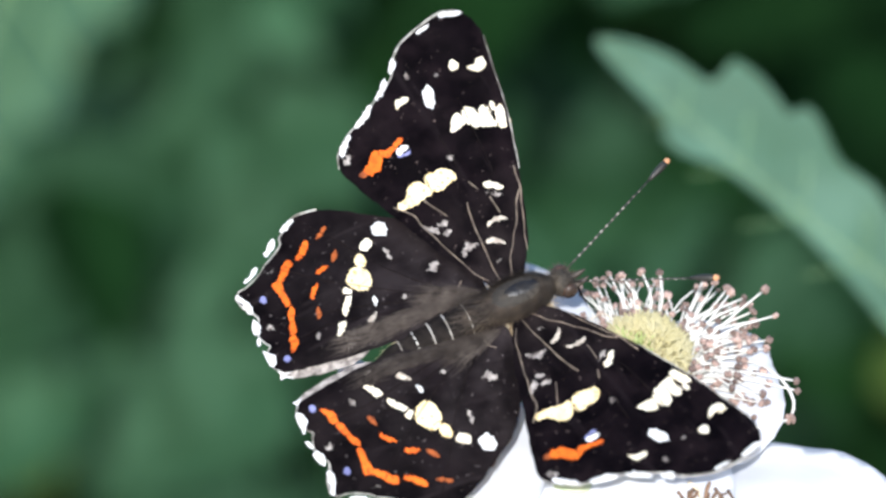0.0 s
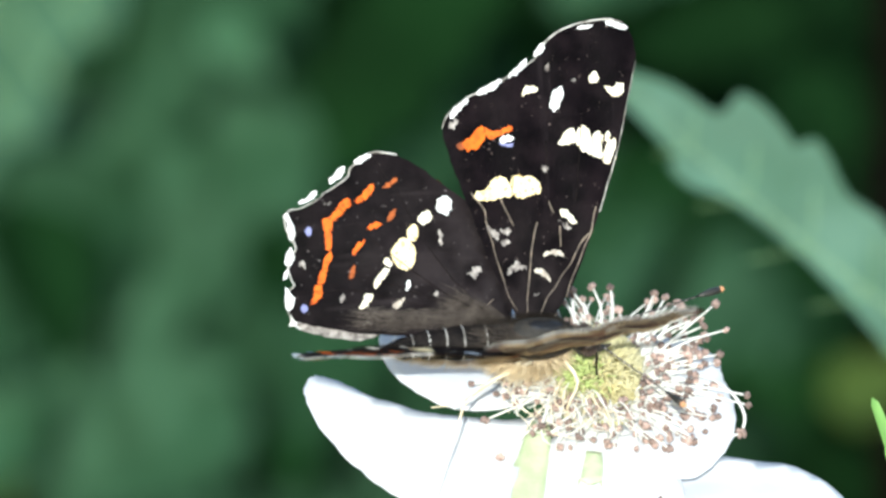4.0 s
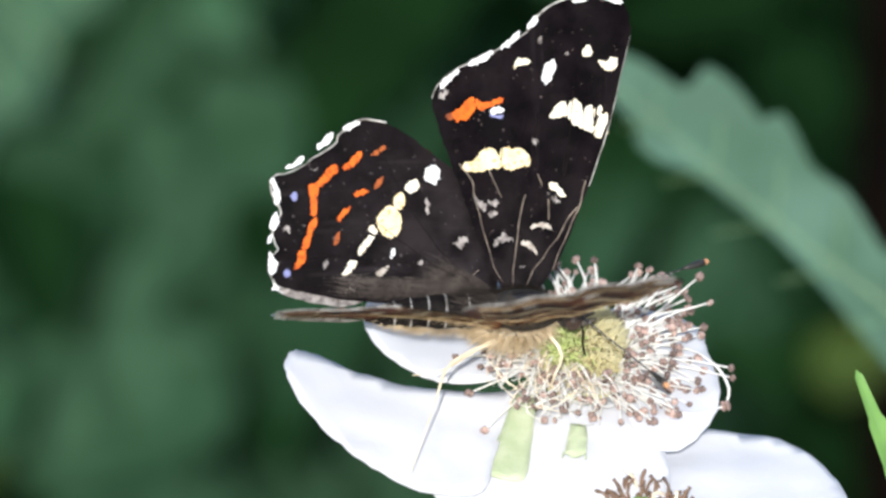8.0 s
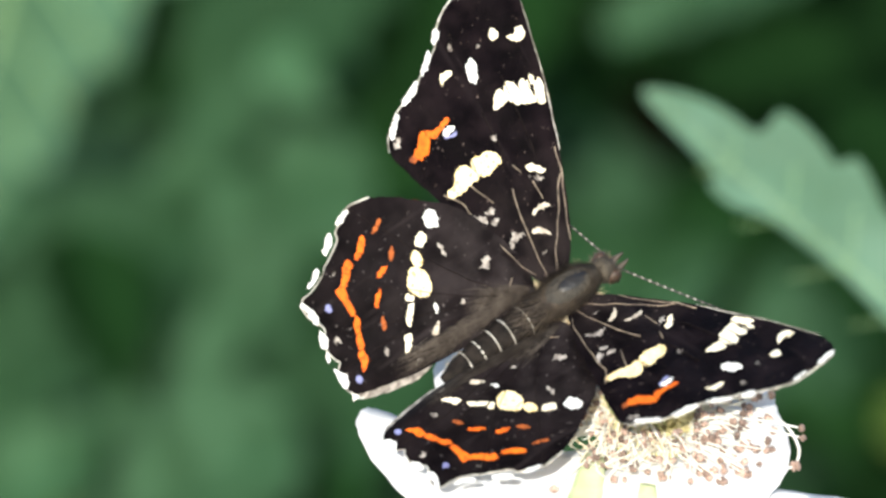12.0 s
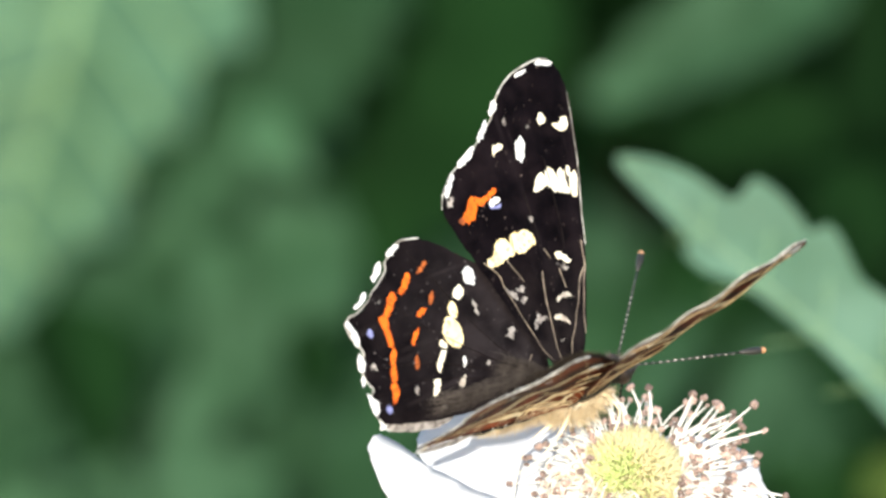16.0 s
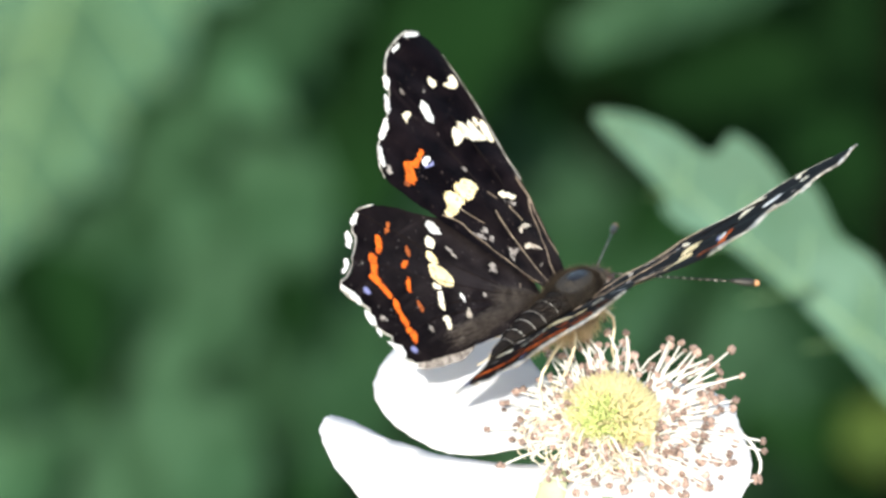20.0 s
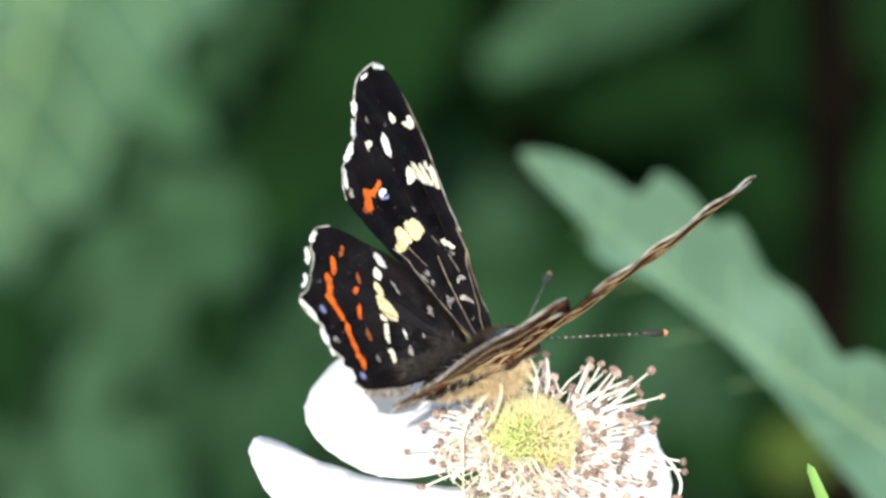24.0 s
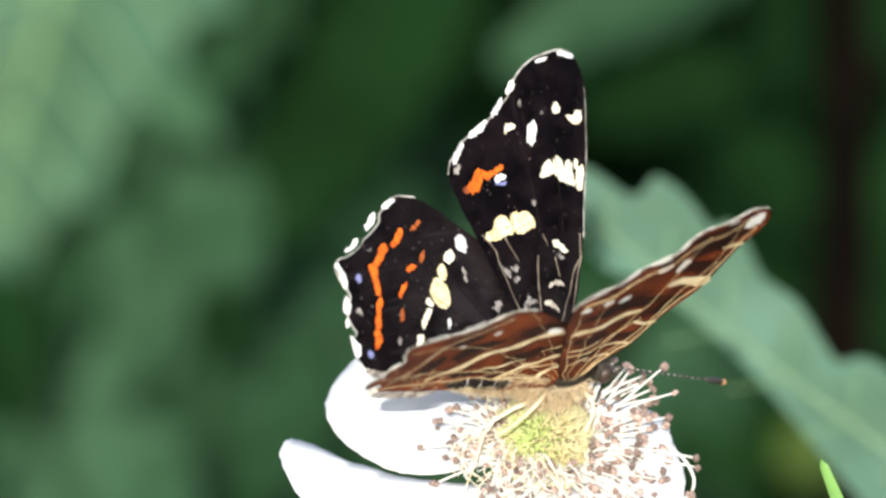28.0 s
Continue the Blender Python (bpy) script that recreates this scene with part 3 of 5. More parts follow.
def hindwing(side):
    random.seed(23)
    name = "hindwing"
    ring = ragged([(-0.09, 0.04), (0.09, 2.90), (-0.55, 4.85), (-1.42, 7.03), (-2.54, 8.68), (-4.07, 9.95), (-5.83, 11.37), (-7.37, 12.23), (-8.73, 12.53), (-9.72, 12.18), (-10.69, 11.58), (-10.94, 10.97), (-12.02, 10.29), (-12.70, 9.91),
                   (-13.11, 9.53), (-14.42, 8.92), (-15.17, 8.92), (-15.65, 8.58), (-15.53, 7.60), (-15.09, 6.74), (-14.99, 6.21), (-15.44, 5.68), (-15.62, 4.86), (-15.49, 4.10), (-15.34, 3.73), (-15.83, 3.20), (-15.94, 2.22), (-15.66, 1.47), (-15.28, 1.09),
                   (-13.72, 0.69), (-10.99, 0.10), (-7.87, -0.30), (-3.96, -0.74), (-0.82, -0.65)], 4)
    wing = part(name, sheet(ring, 0.9, camber_hind, side), M_HIND, butterfly, "dark brown upper side with orange bands and scalloped white edge")
    part("underside", sheet(drawn_in(ring), 0.9, lambda x, y: camber_hind(x, y) - 0.06, side), M_UNDER, wing, "rust-brown underside netted with cream lines")

    def patch(kind, mat, *corners):
        """A ragged field of scales with the given corners."""
        marking(kind, frayed(drawn_in(corners, 0.86) if kind == "fringe" else corners, 0.15 if mat is M_GREY else 0.085), camber_hind, side, mat, wing, 0.03 if kind == "fringe" else 0.045)

    patch("spot", M_GOLD, (-8.42, 5.40), (-8.14, 5.95), (-7.46, 6.41), (-6.91, 6.23), (-6.63, 5.51), (-6.77, 4.72), (-7.19, 4.26), (-7.75, 4.28), (-8.21, 4.77))
    patch("spot", M_GOLD, (-7.07, 6.95), (-6.69, 7.33), (-6.30, 7.20), (-6.33, 6.53), (-6.67, 6.23), (-7.06, 6.48))
    patch("spot", M_CREAM, (-6.28, 7.71), (-5.95, 8.09), (-5.47, 8.23), (-5.24, 7.83), (-5.58, 7.45), (-6.06, 7.39))
    patch("spot", M_WHITE, (-4.82, 8.22), (-4.70, 8.93), (-4.19, 9.23), (-3.72, 8.91), (-3.75, 8.31), (-4.18, 7.92))
    patch("spot", M_CREAM, (-8.99, 4.91), (-8.74, 5.18), (-8.36, 4.77), (-8.53, 4.54), (-8.88, 4.71))
    patch("spot", M_CREAM, (-9.76, 3.26), (-9.49, 3.88), (-9.01, 4.33), (-8.61, 4.39), (-8.86, 3.93), (-9.31, 3.40), (-9.61, 3.10))
    patch("spot", M_CREAM, (-11.04, 1.76), (-10.70, 2.23), (-10.35, 2.73), (-9.86, 2.79), (-9.98, 2.32), (-10.48, 1.86))
    patch("spot", M_WHITE, (-7.56, 2.79), (-7.42, 3.33), (-7.22, 3.40), (-7.23, 3.01))
    patch("spot", M_BAR, (-8.62, 1.75), (-8.15, 2.14), (-7.66, 2.32), (-7.85, 1.93), (-8.35, 1.63))
    patch("spot", M_ORANGE, (-10.66, 9.28), (-10.16, 9.58), (-9.50, 10.27), (-9.18, 10.33), (-9.20, 9.94), (-9.70, 9.41), (-10.35, 9.11))
    patch("spot", M_ORANGE, (-12.63, 8.12), (-12.05, 8.61), (-11.70, 9.15), (-11.05, 9.45), (-10.91, 9.05), (-11.33, 8.66), (-12.00, 8.05), (-12.40, 7.91))
    patch("spot", M_ORANGE, (-13.03, 8.01), (-12.63, 8.16), (-12.33, 7.83), (-12.47, 7.21), (-12.56, 6.04), (-12.95, 6.05), (-12.91, 7.03))
    patch("spot", M_ORANGE, (-13.05, 5.36), (-12.64, 5.88), (-12.50, 5.49), (-12.91, 4.80), (-13.20, 3.79), (-13.68, 3.73), (-13.40, 4.51))
    patch("spot", M_ORANGE, (-14.39, 2.33), (-14.04, 2.87), (-13.92, 3.54), (-13.45, 3.64), (-13.49, 2.93), (-13.99, 2.40))
    patch("spot", M_RUST, (-8.60, 10.07), (-8.07, 10.45), (-7.59, 10.66), (-7.52, 10.46), (-8.17, 10.06))
    patch("spot", M_ORANGE, (-9.90, 7.35), (-9.56, 7.58), (-9.00, 7.64), (-8.85, 7.48), (-9.34, 7.25), (-9.75, 7.19))
    patch("spot", M_RUST, (-8.43, 7.78), (-8.16, 8.33), (-7.67, 8.63), (-7.85, 8.16), (-8.19, 7.70))
    patch("spot", M_ORANGE, (-11.08, 5.74), (-10.83, 6.16), (-10.26, 6.53), (-10.19, 6.33), (-10.60, 5.95), (-11.01, 5.46))
    patch("spot", M_RUST, (-11.46, 4.04), (-11.20, 4.61), (-10.95, 4.88), (-11.06, 4.22), (-11.31, 3.83))
    patch("fringe", M_WHITE, (-15.65, 8.83), (-15.34, 8.66), (-15.13, 8.10), (-14.92, 7.51), (-14.94, 7.00), (-15.26, 6.70), (-15.48, 7.14), (-15.45, 7.92))
    patch("fringe", M_WHITE, (-15.86, 5.40), (-15.59, 6.17), (-15.27, 6.47), (-15.10, 5.76), (-15.32, 5.18), (-15.72, 5.08))
    patch("fringe", M_WHITE, (-16.08, 4.22), (-15.81, 4.80), (-15.62, 4.80), (-15.81, 4.17))
    patch("fringe", M_WHITE, (-15.98, 3.82), (-15.63, 3.22), (-15.38, 2.81), (-15.49, 2.22), (-15.90, 1.85), (-16.11, 2.25), (-16.07, 2.96))
    patch("fringe", M_WHITE, (-14.76, 9.42), (-14.16, 9.63), (-13.55, 10.09), (-13.14, 10.23), (-13.16, 9.91), (-13.66, 9.46), (-14.46, 9.25))
    patch("fringe", M_WHITE, (-12.41, 10.68), (-11.98, 11.14), (-11.57, 11.60), (-11.01, 11.82), (-11.11, 11.31), (-11.69, 10.82), (-12.26, 10.44))
    patch("fringe", M_WHITE, (-10.53, 11.96), (-9.97, 12.33), (-9.33, 12.54), (-9.10, 12.37), (-9.59, 12.00), (-10.30, 11.79))
    patch("spot", M_BLUE, (-14.30, 7.36), (-14.09, 7.71), (-13.83, 7.50), (-13.96, 7.07))
    patch("spot", M_BLUE, (-15.04, 1.89), (-14.94, 2.28), (-14.67, 2.27), (-14.65, 1.87))
    patch("spot", M_GREY, (-14.82, 5.12), (-14.61, 5.34), (-14.39, 5.14), (-14.63, 4.95))
    patch("spot", M_GREY, (-3.10, 3.51), (-2.77, 3.82), (-2.18, 4.12), (-1.94, 3.95), (-2.38, 3.49))
    patch("spot", M_GREY, (-12.96, 9.27), (-12.57, 9.22), (-12.33, 9.29), (-12.58, 9.10))
    patch("spot", M_GREY, (-12.28, 2.25), (-12.09, 2.72), (-11.92, 2.87), (-12.03, 2.40))
    patch("spot", M_GREY, (-10.75, 0.71), (-10.24, 0.80), (-10.04, 0.64), (-10.51, 0.55))
    patch("spot", M_GREY, (-4.73, 6.87), (-4.59, 6.31), (-4.73, 5.77), (-4.87, 6.32))
    patch("spot", M_GREY, (-5.66, 2.49), (-5.26, 2.51), (-5.34, 2.36))
    line("fringe", [(-7.37, 12.25), (-8.73, 12.55), (-9.72, 12.20), (-10.69, 11.60), (-10.94, 10.99), (-12.02, 10.31), (-12.70, 9.93), (-13.11, 9.55), (-14.42, 8.94), (-15.17, 8.94), (-15.67, 8.58)], 0.075, camber_hind, side, M_RING, wing, 0.0, 0.1)
    line("fringe", [(-15.67, 8.58), (-15.55, 7.60), (-15.11, 6.74), (-15.01, 6.21), (-15.46, 5.68), (-15.64, 4.86), (-15.51, 4.10), (-15.36, 3.73), (-15.85, 3.20), (-15.96, 2.22), (-15.68, 1.47)], 0.075, camber_hind, side, M_RING, wing, 0.0, 0.1)
    line("vein", [(-1.91, 0.49), (-1.83, 1.27), (-1.24, 1.84)], 0.052, camber_hind, side, M_VEIN, wing, 0.005, 0.12)
    line("vein", [(-1.99, 0.96), (-4.68, 4.19), (-7.26, 9.00), (-9.10, 12.41)], 0.045, camber_hind, side, M_DARKVEIN, wing, 0.05, 0.12)
    line("vein", [(-1.99, 0.77), (-5.56, 3.03), (-9.40, 6.30), (-12.95, 10.19)], 0.045, camber_hind, side, M_DARKVEIN, wing, 0.05, 0.12)
    line("vein", [(-2.07, 0.66), (-5.98, 2.26), (-10.28, 3.99), (-15.13, 5.17)], 0.045, camber_hind, side, M_DARKVEIN, wing, 0.05, 0.12)
    line("vein", [(-2.16, 0.50), (-6.42, 1.68), (-11.12, 3.04), (-15.24, 3.20)], 0.045, camber_hind, side, M_DARKVEIN, wing, 0.05, 0.12)
    bm = sheet(ragged([(-15.35, 1.09), (-13.72, 0.76), (-10.99, 0.17), (-9.43, -0.08), (-11.01, -0.39), (-13.35, 0.05), (-14.90, 0.57)], 4), 0.8, lambda x, y: camber_hind(x, y) - 0.1, side)
    part("anal_fringe", bm, M_GREY, wing, "pale grey hair fringe")
    bm = bmesh.new()
    for _ in range(1500):
        a, r = random.uniform(-0.05, 0.6) * random.random() ** 0.5, random.uniform(0.5, 11.0)
        x, y = -r * math.cos(a), r * math.sin(a) + 0.3
        ln, d = random.uniform(0.8, 2.0), a + random.uniform(-0.2, 0.2)
        x2, y2 = x - ln * math.cos(d), y + ln * math.sin(d)
        w = 0.022
        if inside(x2, y2, ring) and (y2 < 1.0 - 0.07 * x2 or r < 4.5):
            bm.faces.new([bm.verts.new(Vector((px, py * side, camber_hind(px, py) + h)) * mm) for px, py, h in ((x - w, y - w, 0.05), (x + w, y + w, 0.05), (x2, y2, random.uniform(0.1, 0.3)))])
    part("wing_hair", bm, M_DUSKHAIR, wing, "fine brown hair", False)
    for c, rx, ry, turn in (((-9.22, 6.31), 2.0, 0.8, 55), ((-5.40, 8.97), 1.6, 0.8, 40), ((-12.03, 4.42), 1.5, 0.6, 70), ((-4.37, 4.46), 1.7, 0.8, 50), ((-7.41, 1.81), 1.8, 0.6, 10), ((-10.72, 8.19), 1.3, 0.5, 50), ((-2.19, 5.22), 1.0, 0.6, 60)):
        marking("dark_cell", blob(*c, rx, ry, turn, 40, 0.12), camber_hind, side, M_CELL, wing, -0.095)
    for pts, w in (([(-2.85, 8.90), (-5.06, 7.39), (-7.20, 5.46), (-9.11, 3.49), (-10.96, 1.23)], 0.78), ([(-1.09, 5.22), (-2.44, 3.52), (-4.07, 1.82), (-5.70, 0.12)], 0.42), ([(-8.84, 11.77), (-10.99, 9.50), (-12.66, 6.68), (-13.74, 3.66), (-14.24, 1.59)], 0.14),
                   ([(-0.40, 2.59), (-1.45, 1.53), (-2.36, 0.14)], 0.42), ([(-4.20, 3.70), (-5.61, 2.57), (-6.99, 2.56), (-7.81, 1.43)], 0.24),
                   ([(-8.62, 0.67), (-6.27, 0.50), (-3.52, 0.70), (-1.18, 0.33)], 0.30)):
        band(pts, w, camber_hind, side, M_PALEBAND, wing, -0.115)
    for c, rx, ry, turn in (((-15.26, 1.47), 0.75, 0.5, 60), ((-9.11, 9.33), 0.3, 0.2, 45), ((-10.68, 7.06), 0.25, 0.2, 60), ((-4.27, 8.67), 0.5, 0.5, 0)):
        marking("pale_spot", blob(*c, rx, ry, turn, 40, 0.08), camber_hind, side, M_WHITE, wing, -0.12)
    for pts, w in (([(-0.38, 0.71), (-2.53, 4.46), (-4.76, 8.22), (-7.65, 11.89)], 0.045), ([(-0.47, 0.41), (-4.41, 3.33), (-8.63, 6.32), (-14.96, 8.09)], 0.04), 
                   ([(-0.56, 0.11), (-5.06, 1.63), (-9.73, 2.74), (-15.43, 3.46)], 0.06), ([(-0.60, -0.04), (-5.48, 0.69), (-10.18, 1.04), (-15.27, 1.32)], 0.08), ([(-1.10, 2.59), (-3.08, 2.20), (-4.70, 0.69), (-5.32, -0.25)], 0.06), ([(-2.15, 6.35), (-3.37, 5.21), (-3.04, 3.33), (-4.24, 2.57)], 0.05)):
        line("pale_vein", pts, w * 0.6, camber_hind, side, M_LINE, wing, -0.15, 0.45)
    bm = bmesh.new()
    for _ in range(320):
        a, r = random.uniform(-0.15, 0.30), random.uniform(0.5, 14.0)
        x, y = -r * math.cos(a), r * math.sin(a) + 0.3
        ln, d = random.uniform(0.6, 1.5), a + random.uniform(-0.9, 0.5)
        x2, y2 = x - ln * math.cos(d), y + ln * math.sin(d)
        w = 0.03
        if inside(x2, y2, ring):
            bm.faces.new([bm.verts.new(Vector((px, py * side, camber_hind(px, py) - h)) * mm) for px, py, h in ((x - w, y - w, 0.12), (x + w, y + w, 0.12), (x2, y2, random.uniform(0.2, 0.5)))])
    part("under_hair", bm, M_BELLY, wing, "fine buff hair", False)
    return wing


def hairs(bm, count, centre, radii, length, width, low=-1.0, high=1.0, back=0.5):
    """Tapered hairs on an ellipsoid between two heights, combed backwards."""
    mess = 0.35 if low > -0.9 else 0.7
    for _ in range(count):
        z, a = random.uniform(low, high), random.uniform(0, 2 * math.pi)
        r = math.sqrt(max(0.0, 1 - z * z))
        nrm = Vector((r * math.cos(a), r * math.sin(a), z))
        p = Vector(centre) + Vector((nrm.x * radii[0], nrm.y * radii[1], nrm.z * radii[2]))
        d = (nrm + Vector((-back, 0, 0)) + Vector([random.uniform(-mess, mess) for _ in range(3)])).normalized()
        s = d.cross(nrm + Vector((0.01, 0.02, 0.03))).normalized() * width / 2
        e = p + d * length * random.uniform(0.5, 1.2)
        bm.faces.new([bm.verts.new(v) for v in (p - s, p + s, e)])


def build_body():
    random.seed(5)
    bm = bmesh.new()
    ball(bm, (0.4 * mm, 0, 0), 2.9 * mm, 1.45 * mm, 1.5 * mm, None, 20, 14, 0.03)
    part("thorax", bm, M_THORAX, butterfly, "dark olive-brown furry thorax")
    bm = bmesh.new()
    ball(bm, (0.7 * mm, 0, 1.16 * mm), 1.45 * mm, 0.66 * mm, 0.36 * mm, pose(0, 0, 0, 0, 4, 0), 18, 12, 0.03)
    part("back_plate", bm, M_PLATE, butterfly, "dark slate oval plate with a bluish glint")
    bm = bmesh.new()
    hairs(bm, 4200, (0.4 * mm, 0, 0), (2.85 * mm, 1.5 * mm, 1.45 * mm), 0.85 * mm, 0.045 * mm, 0.0, 0.74, 1.4)
    part("back_hair", bm, M_HAIR, butterfly, "brown hair", False)
    bm = bmesh.new()
    hairs(bm, 3600, (-0.3 * mm, 0, -0.5 * mm), (2.8 * mm, 1.8 * mm, 2.0 * mm), 1.45 * mm, 0.055 * mm, -1.0, -0.1, 0.7)
    hairs(bm, 2600, (-4.6 * mm, 0, -0.7 * mm), (5.2 * mm, 1.1 * mm, 1.1 * mm), 0.85 * mm, 0.055 * mm, -1.0, -0.1, 1.0)
    part("belly_hair", bm, M_BELLY, butterfly, "buff hair on the underside", False)
    # abdomen, tapering backwards, with pale rings
    spine = [(-1.8, 0, -0.1), (-3.5, 0, -0.25), (-5.5, 0, -0.35), (-7.5, 0, -0.55), (-9.3, 0, -0.8), (-10.6, 0, -1.0)]
    girth = [1.15, 1.2, 1.15, 1.0, 0.75, 0.3]
    pts = spline(spine, 5)
    gi = [g.x for g in spline([(g, 0, 0) for g in girth], 5)]
    bm = bmesh.new()
    tube(bm, [p * mm for p in pts], [g * mm * (1 + 0.05 * math.cos(i * 1.26)) for i, g in enumerate(gi)], 14)
    part("abdomen", bm, M_ABDOMEN, butterfly, "black abdomen with thin white rings")
    for x in (-3.6, -5.0, -6.4, -7.6, -8.8):
        k = min(range(len(pts)), key=lambda i: abs(pts[i].x - x))
        bm = bmesh.new()
        tube(bm, [pts[k] * mm + Vector((0.045 * mm, 0, 0)), pts[k] * mm - Vector((0.045 * mm, 0, 0))], (gi[k] + 0.06) * mm, 16, False)
        part("ring", bm, M_RING, butterfly)
    bm = bmesh.new()
    hairs(bm, 700, (-2.4 * mm, 0, 0.0 * mm), (2.0 * mm, 1.3 * mm, 1.2 * mm), 1.2 * mm, 0.05 * mm, -0.1, 1.0, 1.9)
    part("abdomen_hair", bm, M_HAIR, butterfly, "", False)
    bm = bmesh.new()
    ball(bm, (3.7 * mm, 0, -0.35 * mm), 0.95 * mm, 1.05 * mm, 0.95 * mm, None, 16, 10)
    head = part("head", bm, M_THORAX, butterfly)
    bm = bmesh.new()
    hairs(bm, 260, (3.7 * mm, 0, -0.35 * mm), (0.9 * mm, 1.0 * mm, 0.9 * mm), 0.6 * mm, 0.06 * mm, 0.0, 1.0, 0.1)
    part("head_hair", bm, M_HAIR, head, "", False)
    for s in (1, -1):
        bm = bmesh.new()
        ball(bm, (3.95 * mm, s * 0.8 * mm, -0.35 * mm), 0.62 * mm, 0.5 * mm, 0.68 * mm, None, 14, 10)
        part("eye", bm, M_EYE, head, "glossy dark compound eye")
        bm = bmesh.new()
        tube(bm, [p * mm for p in spline([(4.3, s * 0.3, -0.9), (5.0, s * 0.35, -0.8), (5.7, s * 0.3, -0.45)], 4)], [0.2 * mm, 0.24 * mm, 0.26 * mm, 0.26 * mm, 0.24 * mm, 0.2 * mm, 0.15 * mm, 0.1 * mm, 0.05 * mm], 7)
        part("palp", bm, M_HAIR, head)
    bm = bmesh.new()
    tube(bm, [p * mm for p in spline([(4.5, 0, -0.9), (5.0, 0, -1.9), (5.2, 0, -3.2), (5.6, 0, -4.6)], 5)], 0.09 * mm, 6)
    part("proboscis", bm, M_ABDOMEN, head, "thin dark proboscis lowered into the flower")
    # six legs: thigh, shin and foot in one bent limb each
    global near_leg
    limbs = [(s, j) for s in (1, -1) for j in (((2.2, 0.6, -1.4), (3.4, 1.8, -2.6), (3.0, 2.2, -5.0), (3.6, 2.6, -6.6)),
                                               ((0.8, 0.9, -1.5), (0.6, 2.6, -2.4), (0.9, 3.2, -5.0), (0.2, 3.9, -7.4)),
                                               ((-0.8, 0.9, -1.4), (-3.2, 2.4, -1.9), (-5.2, 2.8, -3.4), (-7.2, 3.0, -3.6)))]
    limbs[4] = (-1, ((0.0, 0.9, -1.5), (-4.6, 3.2, -2.0), (-5.8, 5.2, -4.2), (-7.4, 8.7, -7.3)))
    for k, (s, (hip, knee, ankle, toe)) in enumerate(limbs):
        bm = bmesh.new()
        path = spline([(p[0] - hip[0], (p[1] - hip[1]) * s, p[2] - hip[2]) for p in (hip, knee, ankle, toe)], 3)
        tube(bm, [p * mm for p in path], [0.17 * mm, 0.16 * mm, 0.14 * mm, 0.12 * mm, 0.10 * mm, 0.09 * mm, 0.07 * mm, 0.05 * mm, 0.045 * mm, 0.04 * mm], 7)
        limb = part("leg", bm, M_LEG, butterfly, "thin straw-coloured leg")
        limb.matrix_basis = pose(hip[0] * mm, hip[1] * s * mm, hip[2] * mm)
        if k == 4:
            near_leg = limb


def antenna(side):
    """Along +x, 11 mm: a ringed shaft and a club with an orange tip."""
    bm = bmesh.new()
    tube(bm, [(0, 0, 0), (3 * mm, 0, 0), (6 * mm, 0, 0.12 * mm), (9 * mm, 0, 0.2 * mm)], 0.06 * mm, 7)
    shaft = part("antenna", bm, M_FEELER, butterfly, "thin black antenna ringed with white, club tipped orange")
    for k in range(14):
        bm = bmesh.new()
        x = (0.8 + k * 0.58) * mm
        tube(bm, [(x, 0, 0.02 * x), (x + 0.2 * mm, 0, 0.02 * x)], 0.072 * mm, 7, False)
        part("pale_ring", bm, M_GREY, shaft)
    bm = bmesh.new()
    tube(bm, [(x * mm, 0, 0.2 * mm) for x in (8.9, 9.4, 9.9, 10.4, 10.7)], [0.1 * mm, 0.19 * mm, 0.27 * mm, 0.27 * mm, 0.22 * mm], 9)
    part("club", bm, M_FEELER, shaft)
    bm = bmesh.new()
    ball(bm, (10.8 * mm, 0, 0.2 * mm), 0.3 * mm, 0.23 * mm, 0.23 * mm, None, 9, 6)
    part("club_tip", bm, M_TIP, shaft, "orange tip")
    return shaft


# ---- flowers ----
def frame_of(origin, normal, right=(1, 0, 0)):
    """A pose with its z along normal and its x near right, both in the view's axes."""
    n = (VIEW.to_3x3() @ Vector(normal)).normalized()
    x = VIEW.to_3x3() @ Vector(right)
    x = (x - n * x.dot(n)).normalized()
    m = Matrix((x, n.cross(x), n)).transposed().to_4x4()
    m.translation = at(*origin)
    return m


def petal(parent, outline, height, label=""):
    ring = ragged(outline, 6, True, 0.07)
    cx, cy = sum(p[0] for p in ring) / len(ring), sum(p[1] for p in ring) / len(ring)

    def z(x, y):
        ripple = 0.28 * noise.noise(Vector((x * 0.35, y * 0.35, cx))) + 0.10 * noise.noise(Vector((x * 1.1, y * 1.1, cy)))
        return height(x, y) + ripple
    bm = sheet(ring, 0.9, z)
    top = part("petal", bm, M_PETAL, parent, label)
    mod = top.modifiers.new("thickness", "SOLIDIFY")
    mod.thickness, mod.offset = 0.12 * mm, -1
    return top


def stamen_path(a, r, h, lean=0.0):
    """From the ring round the receptacle outwards and up, ending at radius r and height h."""
    ca, sa = math.cos(a), math.sin(a)
    wob = random.uniform(-0.8, 0.8)
    return spline([(3.2 * ca, 3.2 * sa, 0.2), ((3.0 + (r - 3) * 0.45) * ca - wob * sa, (3.0 + (r - 3) * 0.45) * sa + wob * ca, h * 0.62 + 0.5), (r * ca, r * sa, h)], 3)


